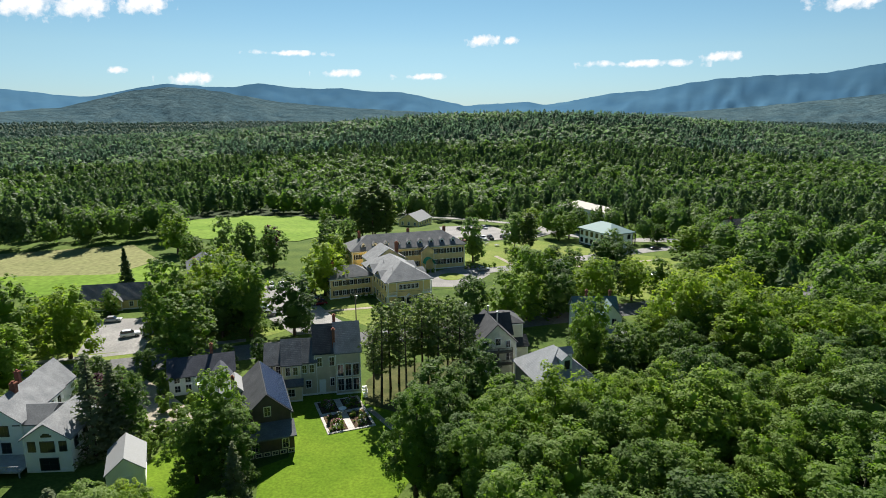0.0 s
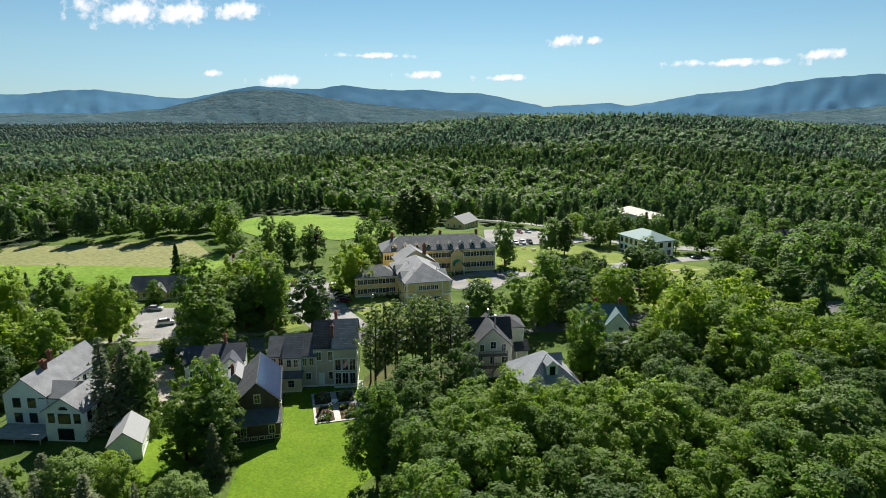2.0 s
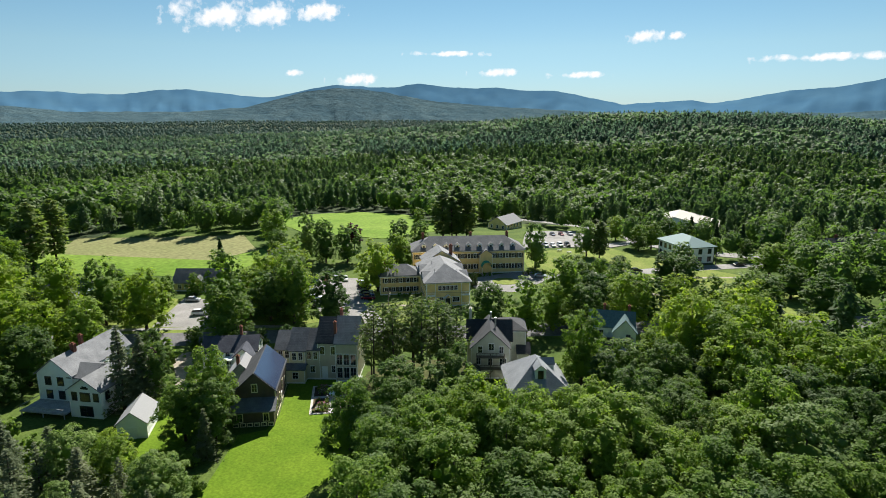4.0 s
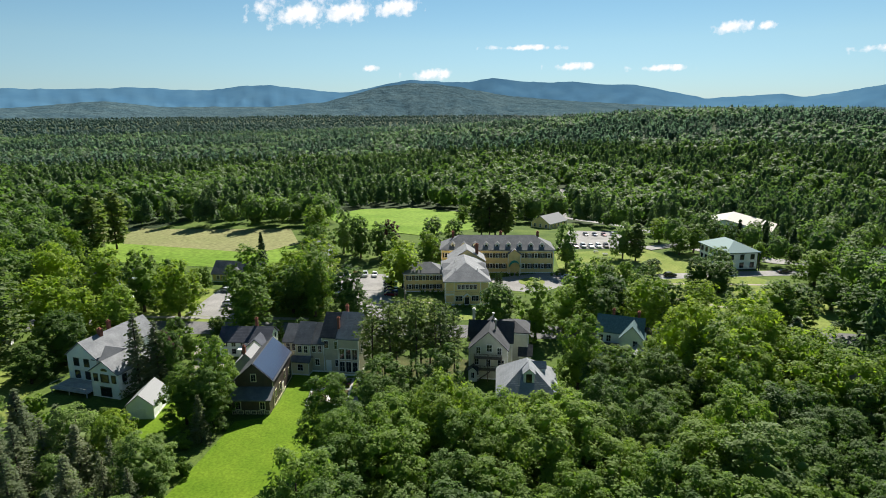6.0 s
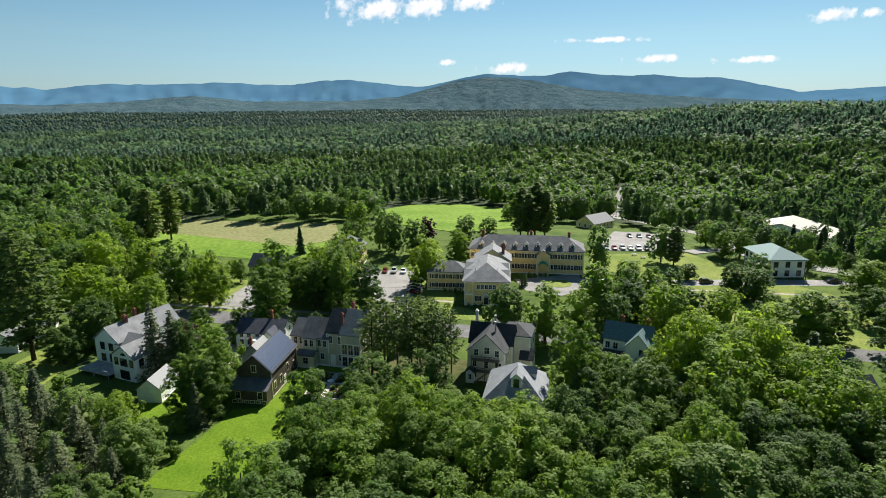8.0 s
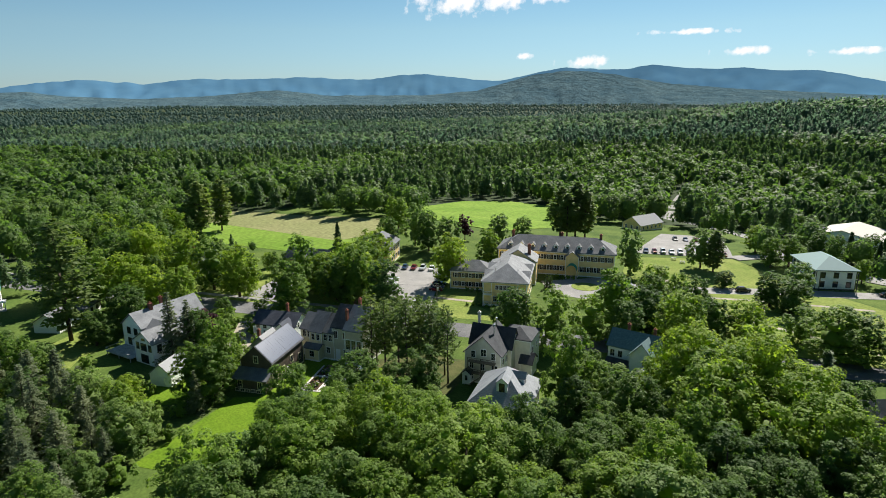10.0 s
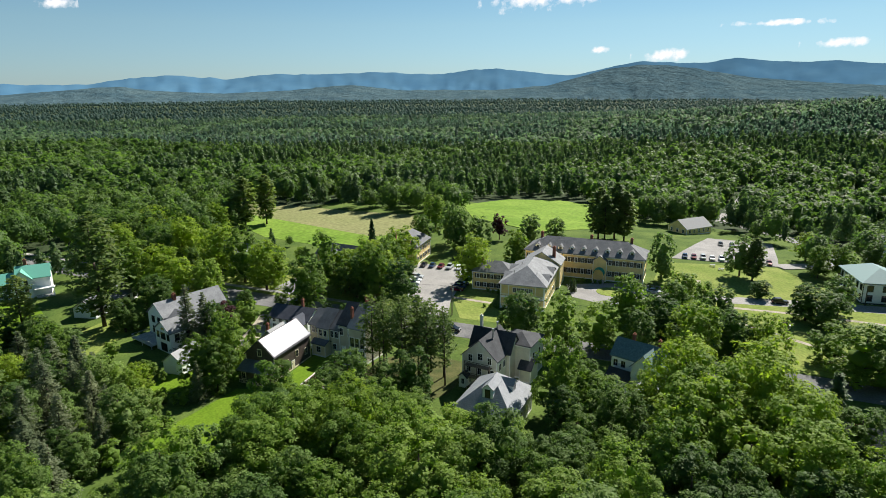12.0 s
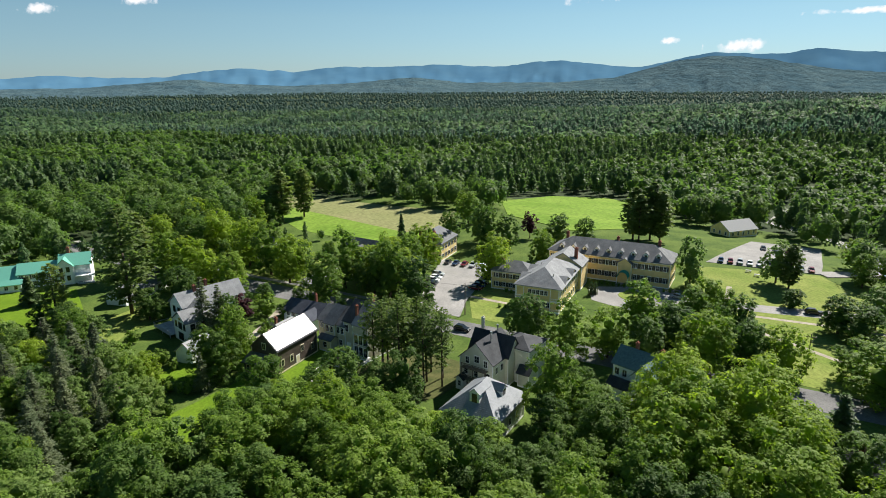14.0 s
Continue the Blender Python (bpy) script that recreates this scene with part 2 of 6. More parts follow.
def ground_sheet():
    """One sheet out to the horizon; finer near the village."""
    rows = [-700 + 1350 * (i / 44) for i in range(45)] + [650 + 4400 * (i / 40) ** 1.6 for i in range(1, 41)]
    cols = [-4600 + 4000 * (1 - (1 - i / 30) ** 1.7) for i in range(31)] + [-600 + 1200 * i / 50 for i in range(1, 50)]
    cols += [600 + 4000 * (i / 30) ** 1.7 for i in range(31)]
    v = [(x, y, ground_z(x, y)) for y in rows for x in cols]
    n = len(cols)
    f = [(j * n + i, j * n + i + 1, (j + 1) * n + i + 1, (j + 1) * n + i) for j in range(len(rows) - 1) for i in range(n - 1)]
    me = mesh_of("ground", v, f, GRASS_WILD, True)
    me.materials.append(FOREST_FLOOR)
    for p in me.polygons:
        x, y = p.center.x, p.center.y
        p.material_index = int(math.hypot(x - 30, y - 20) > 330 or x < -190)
    ob = new("ground", me)
    return tagged(ob, "rough green grass and forest floor", "ground", kind="structure")


ground_sheet()
KEEP_CLEAR = []          # polygons where no scattered tree may stand


def inside(x, y, poly):
    hit = False
    for (ax, ay), (bx, by) in zip(poly, poly[1:] + poly[:1]):
        if (ay > y) != (by > y) and x < (bx - ax) * (y - ay) / (by - ay) + ax:
            hit = not hit
    return hit


def is_clear(x, y, margin=0.0):
    for poly in KEEP_CLEAR:
        cx = sum(p[0] for p in poly) / len(poly)
        cy = sum(p[1] for p in poly) / len(poly)
        d = math.hypot(x - cx, y - cy) + 1e-6
        k = max(0.0, 1 - margin / d)
        if inside(cx + (x - cx) * k, cy + (y - cy) * k, poly):
            return False
    return True


def patch(name, poly, material, label, category, lift=0.03, clear=True, step=0.0):
    """A surface laid on the ground, with a rim that goes down into it."""
    bm = bmesh.new()
    bm.faces.new([bm.verts.new((x, y, 0)) for x, y in poly])
    bmesh.ops.triangulate(bm, faces=bm.faces[:])
    if step:
        bmesh.ops.subdivide_edges(bm, edges=bm.edges[:], cuts=int(step), use_grid_fill=True)
    edge = [e for e in bm.edges if len(e.link_faces) == 1]
    for v in bm.verts:
        v.co.z = ground_z(v.co.x, v.co.y) + lift
    out = bmesh.ops.extrude_edge_only(bm, edges=edge)
    for g in out["geom"]:
        if isinstance(g, bmesh.types.BMVert):
            g.co.z -= lift + 0.25
    bmesh.ops.recalc_face_normals(bm, faces=bm.faces[:])
    me = bpy.data.meshes.new(name)
    bm.to_mesh(me)
    bm.free()
    me.materials.append(material)
    if clear:
        KEEP_CLEAR.append([tuple(p) for p in poly])
    return tagged(new(name, me), label, category, kind="structure")


def strip(name, line, width, material, label, category, lift=0.04, clear=True):
    """A road or path along a line of points, in short lengths over the ground."""
    pts = []
    for (ax, ay), (bx, by) in zip(line, line[1:]):
        n = max(1, int(math.hypot(bx - ax, by - ay) / 8))
        pts += [(ax + (bx - ax) * i / n, ay + (by - ay) * i / n) for i in range(n)]
    pts.append(line[-1])
    left, right = [], []
    for i, (x, y) in enumerate(pts):
        ax, ay = pts[max(0, i - 1)]
        bx, by = pts[min(len(pts) - 1, i + 1)]
        d = math.hypot(bx - ax, by - ay)
        nx, ny = -(by - ay) / d * width / 2, (bx - ax) / d * width / 2
        left.append((x + nx, y + ny))
        right.append((x - nx, y - ny))
    v, f = [], []
    for (lx, ly), (rx, ry) in zip(left, right):
        zl, zr = ground_z(lx, ly) + lift, ground_z(rx, ry) + lift
        v += [(lx, ly, zl - 0.4), (lx, ly, zl), (rx, ry, zr), (rx, ry, zr - 0.4)]
    for i in range(len(pts) - 1):
        k = 4 * i
        f += [(k + j, k + j + 1, k + j + 5, k + j + 4) for j in range(3)]
    if clear:
        for i in range(len(pts) - 1):
            KEEP_CLEAR.append([left[i], left[i + 1], right[i + 1], right[i]])
    return tagged(new(name, mesh_of(name, v, f, material)), label, category, kind="structure")


strip("road", [(-200, 86), (-140, 105), (-30, 141), (60, 170), (130, 192)], 9.5, ASPHALT, "shaded village street of worn grey asphalt", "road")
strip("pavement", [(-200, 95), (-140, 113.5), (-48, 143.5)], 2.0, PALE_LOT, "narrow concrete footpath along the street", "path", 0.06)
patch("parking_lot", [(-37, 147), (-22, 151), (-31, 163), (-48, 194), (-69, 187)], PALE_LOT, "sunlit bleached asphalt parking lot", "parking lot", 0.05)
patch("lawn", [(-31, 164), (-19, 153), (-1, 160), (-18, 167), (-28, 186), (-40, 186)], LAWN_DRY, "sun-dried inn lawn beside the parking lot", "lawn", 0.03)
strip("path", [(-33, 165.5), (-20, 169)], 1.6, GRAVEL, "pale path over the inn lawn", "path", 0.06)
patch("drive", [(-12, 200), (-4, 190), (8, 190), (16, 205), (14, 218), (4, 215)], PALE_LOT, "pale turning circle before the inn", "driveway", 0.05)
patch("turning_island", [(3 + 4.5 * math.cos(a * 0.4488), 202 + 4.5 * math.sin(a * 0.4488)) for a in range(14)], LAWN_DRY, "round grass island in the turning circle", "lawn", 0.12)
patch("common", [(8, 224), (2, 246), (36, 266), (62, 242), (94, 222), (98, 184), (58, 176), (38, 196), (22, 206)], LAWN_DRY, "mown village common crossed by paths", "lawn", 0.05, step=6)
strip("common_road", [(10, 208), (36, 219), (56, 230), (84, 243), (120, 252)], 6.5, PALE_LOT, "pale road past the common", "road", 0.06)
strip("common_path", [(36, 211), (56, 219), (82, 226)], 1.6, GRAVEL, "footpath over the common", "path", 0.06)
strip("common_path", [(38, 201), (52, 198), (68, 194), (84, 190)], 1.5, GRAVEL, "footpath over the common", "path", 0.07)
strip("common_path", [(20, 232), (26, 216)], 1.6, GRAVEL, "footpath over the common", "path", 0.08)
patch("car_park", [(2, 254), (36, 268), (33, 280), (22, 316), (-2, 306)], PALE_LOT, "pale car park behind the inn", "parking lot", 0.06, step=4)
strip("back_road", [(36, 268), (50, 285), (46, 310), (20, 345), (-18, 376), (-30, 430), (-42, 520)], 7.0, PALE_LOT, "pale road that climbs away through the woods", "road", 0.12)
strip("side_road", [(50, 285), (66, 268), (84, 262), (120, 262)], 9.0, PALE_LOT, "pale road beside the hall", "road", 0.09)
patch("hay_field", [(-260, 212), (-170, 236), (-128, 252), (-106, 226), (-112, 205), (-200, 196)], HAY, "cut hay field, pale straw colour", "field", 0.05, step=3)
patch("fairway", [(-200, 198), (-112, 205), (-104, 228), (-92, 214), (-96, 184), (-150, 174), (-200, 184)], FAIRWAY, "bright mown grass beside the hay field", "field", 0.08)
patch("fairway", [(-136, 296), (-142, 350), (-123, 382), (-86, 374), (-54, 320), (-44, 290), (-62, 260), (-105, 266)], FAIRWAY, "bright golf fairway between trees", "field", 0.08, step=4)
patch("meadow", [(-404, 316), (-390, 354), (-330, 364), (-286, 326), (-300, 286), (-340, 280)], FAIRWAY, "far bright meadow in the woods", "field", 0.3, step=3)
patch("meadow", [(-580, 270), (-540, 350), (-430, 370), (-450, 280)], FAIRWAY, "far bright meadow in the woods", "field", 0.5, step=3)
patch("garden_lawn", [(-23, 62), (-12, 66), (-3, 90), (-9, 117), (-31, 112), (-25.5, 97), (-25, 91), (-29, 88), (-26, 76)], LAWN, "bright mown garden lawn", "lawn", 0.04)
patch("pine_floor", [(-15, 110), (-8, 106), (6, 108), (8, 116), (4, 132), (-12, 128), (-16, 120)], PINE_GROUND, "grass and brown litter under the pines, shade in its colour", "ground", 0.05, clear=False)
strip("stone_wall_path", [(-14, 108), (-6, 96)], 1.0, GRAVEL, "narrow pale garden path", "path", 0.09, clear=False)
patch("side_lawn", [(-44, 72), (-36, 80), (-38, 94), (-46, 96), (-48, 84)], LAWN, "strip of mown lawn by the shed", "lawn", 0.04)
patch("driveway", [(-50, 98), (-44, 101), (-46, 106), (-53, 113), (-62, 121), (-66, 118), (-57, 108)], GRAVEL, "sandy gravel driveway", "driveway", 0.05)
patch("cottage_yard", [(-92, 159), (-76, 160), (-70, 137), (-84, 134)], PALE_LOT, "pale asphalt yard before the cottage", "parking lot", 0.05)
patch("verge", [(-100, 122), (-50, 140), (-40, 150), (-60, 160), (-70, 158), (-72, 142), (-86, 136), (-95, 158), (-120, 150)], LAWN_DRY, "grass verge under street trees", "lawn", 0.03, clear=False)
patch("slope_lawn", [(-90, 58), (-102, 74), (-128, 78), (-150, 52), (-122, 40), (-100, 46)], LAWN, "sloping lawn below the green-roofed house", "lawn", 0.05)
patch("back_lawn", [(-92, 78), (-96, 88), (-82, 90), (-76, 78), (-70, 72), (-80, 70)], LAWN_DRY, "patchy lawn behind the white house", "lawn", 0.05)

# ground kept free of scattered trees so houses, lawn and drive show from the camera path
KEEP_CLEAR.append([(12, 105), (36, 105), (38, 116), (10, 116)])
KEEP_CLEAR.append([(-22, 66), (-9, 80), (4, 60), (8, 46), (-4, 42), (-16, 56)])
KEEP_CLEAR.append([(34, 129), (52, 124), (50, 142), (31, 142)])
KEEP_CLEAR.append([(-10, 188), (4, 176), (22, 184), (22, 202), (10, 206)])
KEEP_CLEAR.append([(-78, 84), (-52, 83), (-40, 68), (-62, 64)])
KEEP_CLEAR.append([(-26, 320), (-8, 288), (16, 284), (6, 328)])


# ---- buildings ----
WINDOWS = {}


def window_meshes(w, h, trim):
    key = (round(w, 2), round(h, 2), trim.name)
    if key not in WINDOWS:
        t = 0.14
        casing = Shape().box(-w / 2 - t, -0.07, -t, w / 2 + t, 0.02, h + t).mesh("window", trim)
        pw, ph = w / 2 - 0.035, h / 2 - 0.035
        pane = Shape().box(-pw / 2, -0.085, -ph / 2, pw / 2, -0.02, ph / 2).mesh("pane", PANE)
        shutter = Shape().box(-0.25, -0.06, 0, 0.25, 0.01, h).mesh("shutter", SHUTTER)
        WINDOWS[key] = casing, pane, shutter
    return WINDOWS[key]


def window(parent, at, w=0.95, h=1.5, shutters=False, trim=None):
    """A casing with four lights, set proud of the wall, and shutters if it has them."""
    casing, pane, shutter = window_meshes(w, h, trim or TRIM)
    ob = child("window", casing, parent, at)
    for u in (-1, 1):
        for v in (0.25, 0.75):
            child("pane", pane, ob, pose(u * (w / 4 + 0.01), 0, h * v))
    if shutters:
        for u in (-1, 1):
            child("shutter", shutter, ob, pose(u * (w / 2 + 0.4), 0, 0), "black louvred shutter")
    return ob


def wall_pose(side, u, z, w, d, cx=0.0, cy=0.0):
    """A pose on one face of a block: front (-y), back, left, right."""
    if side == "front":
        return pose(cx + u, cy - d / 2, z)
    if side == "back":
        return pose(cx + u, cy + d / 2, z, 0, 0, 180)
    if side == "left":
        return pose(cx - w / 2, cy + u, z, 0, 0, -90)
    return pose(cx + w / 2, cy + u, z, 0, 0, 90)


def gable_wall(w, d, eave, rise, along):
    s = Shape()
    if along == "y":
        ring = lambda y: [(-w / 2, y, -0.4), (w / 2, y, -0.4), (w / 2, y, eave), (0, y, eave + rise), (-w / 2, y, eave)]
        return s.prism(ring(-d / 2), ring(d / 2))
    ring = lambda x: [(x, -d / 2, -0.4), (x, -d / 2, eave), (x, 0, eave + rise), (x, d / 2, eave), (x, d / 2, -0.4)]
    return s.prism(ring(-w / 2), ring(w / 2))


def gable_roof(w, d, eave, rise, along, over=0.45, thick=0.22):
    span = (w if along == "y" else d) / 2
    run = (d if along == "y" else w) / 2 + over
    drop = rise / span * over
    prof = [(-span - over, eave - drop), (0, eave + rise), (span + over, eave - drop)]
    # two slabs, one for each slope, that meet at the ridge
    s = Shape()
    for side in (0, 1):
        (a, za), (b, zb) = prof[side], prof[side + 1]
        q = [(a, za + 0.02), (b, zb + 0.02), (b, zb + thick), (a, za + thick)]
        r = (lambda t: [(p, t, z) for p, z in q]) if along == "y" else (lambda t: [(t, p, z) for p, z in q])
        s.prism(r(-run), r(run))
    return s


def hip_roof(w, d, eave, rise, over=0.5, ridge=None):
    x, y = w / 2 + over, d / 2 + over
    if w >= d:
        r = (w - d) / 2 if ridge is None else ridge
        top = [(-r, 0, eave + rise), (r, 0, eave + rise)]
        f = [(4, 5, 9, 8), (5, 6, 9), (6, 7, 8, 9), (7, 4, 8)]
    else:
        r = (d - w) / 2 if ridge is None else ridge
        top = [(0, -r, eave + rise), (0, r, eave + rise)]
        f = [(4, 5, 8), (5, 6, 9, 8), (6, 7, 9), (7, 4, 8, 9)]
    low = [(-x, -y, eave - 0.1), (x, -y, eave - 0.1), (x, y, eave - 0.1), (-x, y, eave - 0.1)]
    up = [(a, b, eave + 0.1) for a, b, _ in low]
    return Shape().add(low + up + top, [(3, 2, 1, 0), (0, 1, 5, 4), (1, 2, 6, 5), (2, 3, 7, 6), (3, 0, 4, 7)] + f)


def moved(shape, cx, cy, cz=0.0):
    shape.v = [(x + cx, y + cy, z + cz) for x, y, z in shape.v]
    return shape


def block(home, cx, cy, w, d, eave, rise, roof, along, wall_mat, roof_mat, trim=None, over=0.45):
    """One volume of a house: wall, roof and corner boards."""
    if roof == "hip":
        walls = Shape().box(-w / 2, -d / 2, -0.4, w / 2, d / 2, eave)
        top = hip_roof(w, d, eave, rise, over)
    else:
        walls = gable_wall(w, d, eave, rise, along)
        top = gable_roof(w, d, eave, rise, along, over)
    child("wall", moved(walls, cx, cy).mesh("wall", wall_mat), home)
    child("roof", moved(top, cx, cy).mesh("roof", roof_mat), home)
    c = Shape()
    for sx in (-1, 1):
        for sy in (-1, 1):
            x, y = sx * w / 2, sy * d / 2
            c.box(x - 0.09, y - 0.09, 0, x + 0.09, y + 0.09, eave - 0.12)
    c.box(-w / 2 - 0.05, -d / 2 - 0.05, 0, w / 2 + 0.05, d / 2 + 0.05, 0.35)
    if roof == "hip":
        c.box(-w / 2 - 0.06, -d / 2 - 0.06, eave - 0.45, w / 2 + 0.06, d / 2 + 0.06, eave - 0.12)
    child("trim", moved(c, cx, cy).mesh("trim", trim or TRIM), home)


def chimney(home, x, y, z0, z1, size=0.8, mat=None):
    s = Shape().box(-size / 2, -size / 2, z0, size / 2, size / 2, z1)
    s.box(-size / 2 - 0.08, -size / 2 - 0.08, z1 - 0.25, size / 2 + 0.08, size / 2 + 0.08, z1 - 0.08)
    s.box(-size / 4, -size / 4, z1, size / 4, size / 4, z1 + 0.25)
    child("chimney", moved(s, x, y).mesh("chimney", mat or BRICK), home)


def dormer(home, at, w=1.5, h=1.5, depth=2.6, wall_mat=None, roof_mat=None, rise=0.7):
    """A gabled dormer; its origin is the foot of its front."""
    s = gable_wall(w, depth, h, rise, "y")
    d = child("dormer", moved(s, 0, depth / 2, 0.0).mesh("dormer", wall_mat or TRIM), home, at)
    child("dormer_roof", moved(gable_roof(w, depth, h, rise, "y", 0.2, 0.14), 0, depth / 2).mesh("dormer_roof", roof_mat or ROOF_MID), d)
    child("dormer_window", Shape().box(-w * 0.27, -0.05, 0.2, w * 0.27, 0.03, h * 0.95).mesh("dormer_window", PANE), d)
    return d


def row_of_windows(home, side, us, z, w, d, cx=0, cy=0, ww=0.95, wh=1.5, shutters=False, trim=None):
    for u in us:
        window(home, wall_pose(side, u, z, w, d, cx, cy), ww, wh, shutters, trim)


def spread(a, b, n):
    return [a + (b - a) * i / (n - 1) for i in range(n)] if n > 1 else [(a + b) / 2]


def house(name, x, y, yaw, label, clear=None):
    home = new(name)
    home.matrix_world = pose(x, y, ground_z(x, y), 0, 0, yaw)
    if clear:
        c, s = math.cos(radians(yaw)), math.sin(radians(yaw))
        x0, y0, x1, y1 = clear
        KEEP_CLEAR.append([(x + c * a - s * b, y + s * a + c * b) for a, b in ((x0, y0), (x1, y0), (x1, y1), (x0, y1))])
    return tagged(home, label, "house")


def door(home, at, w=1.0, h=2.1, mat=None):
    s = Shape().box(-w / 2, -0.06, 0, w / 2, 0.02, h)
    d = child("door", s.mesh("door", mat or TRIM), home, at)
    child("door_frame", Shape().box(-w / 2 - 0.14, -0.08, 0, -w / 2, 0.02, h + 0.14).box(w / 2, -0.08, 0, w / 2 + 0.14, 0.02, h + 0.14).box(-w / 2, -0.08, h, w / 2, 0.02, h + 0.14).mesh("door_frame", TRIM), d)


def porch(home, x0, y0, x1, y1, top=2.9, posts=4, front=True):
    """A flat-roofed porch with posts and a rail along its front."""
    p = child("porch", Shape().box(x0, y0, 0, x1, y1, 0.45).mesh("porch", DECK), home)
    child("porch_roof", Shape().box(x0 - 0.3, y0 - 0.3, top, x1 + 0.3, y1, top + 0.22).mesh("porch_roof", TRIM), p)
    post = Shape().box(-0.09, -0.09, 0.45, 0.09, 0.09, top).mesh("post", TRIM)
    for u in spread(x0 + 0.1, x1 - 0.1, posts):
        child("post", post, p, pose(u, y0 + 0.12, 0))
    child("railing", Shape().box(x0, y0 + 0.08, 1.25, x1, y0 + 0.16, 1.35).box(x0, y0 + 0.1, 0.6, x1, y0 + 0.14, 0.66).mesh("railing", TRIM), p)


def inn():
    h = house("inn", -13.4, 215.2, 19.0, "long pale yellow clapboard inn with dormers and grey hip roof", (-24, -9, 24, 9))
    w, d, e = 40.0, 12.5, 8.4
    block(h, 0, 0, w, d, e, 4.2, "hip", "x", YELLOW, ROOF_MID, over=0.7)
    for u in spread(-16, 16, 9):
        dormer(h, pose(u, -d / 2 + 1.0, e + 0.55), 1.5, 1.25, 2.6)
    us = spread(-18.4, 18.4, 17)
    row_of_windows(h, "front", us, 5.6, w, d, shutters=True, wh=1.6)
    row_of_windows(h, "front", [u for u in us if abs(u - 6.0) > 2.6], 1.7, w, d, shutters=True, wh=1.7)
    row_of_windows(h, "right", spread(-4, 4, 4), 5.6, w, d, shutters=True)
    row_of_windows(h, "right", spread(-4, 4, 4), 1.7, w, d, shutters=True)
    row_of_windows(h, "left", spread(-4, 4, 4), 5.6, w, d, shutters=True)
    row_of_windows(h, "back", spread(-17.5, 17.5, 14), 5.6, w, d)
    row_of_windows(h, "back", spread(-17.5, 17.5, 14), 1.7, w, d)
    # entrance bay with arched green awning
    block(h, 6.0, -d / 2 - 0.6, 4.4, 1.6, 7.2, 1.6, "gable", "y", YELLOW, ROOF_MID)
    arch = Shape()
    ring = lambda y, r: [(6.0 + r * math.cos(math.pi * i / 10), y, 3.0 + 1.1 * r * math.sin(math.pi * i / 10)) for i in range(11)]
    o, i_ = ring(-d / 2 - 4.4, 1.8), ring(-d / 2 - 1.4, 1.8)
    arch.add(o + i_, [(k, k + 1, k + 12, k + 11) for k in range(10)])
    o2, i2 = ring(-d / 2 - 4.4, 1.74), ring(-d / 2 - 1.4, 1.74)
    arch.add(o2 + i2, [(k + 11, k + 12, k + 1, k) for k in range(10)])
    child("awning", arch.mesh("awning", AWNING), h, None, "dark green arched canvas awning")
    post = Shape().box(-0.07, -0.07, 0, 0.07, 0.07, 3.0).mesh("post", TRIM)
    for sx in (-1, 1):
        child("post", post, h, pose(6.0 + sx * 1.75, -d / 2 - 4.3, 0))
    child("steps", Shape().box(4.2, -d / 2 - 3.4, -0.2, 7.8, -d / 2 - 1.4, 0.5).box(4.2, -d / 2 - 4.0, -0.2, 7.8, -d / 2 - 3.4, 0.25).mesh("steps", DECK), h)
    for x in (-16, 1.5, 15):
        chimney(h, x, 1.5, e + 2.5, e + 5.2, 0.9)


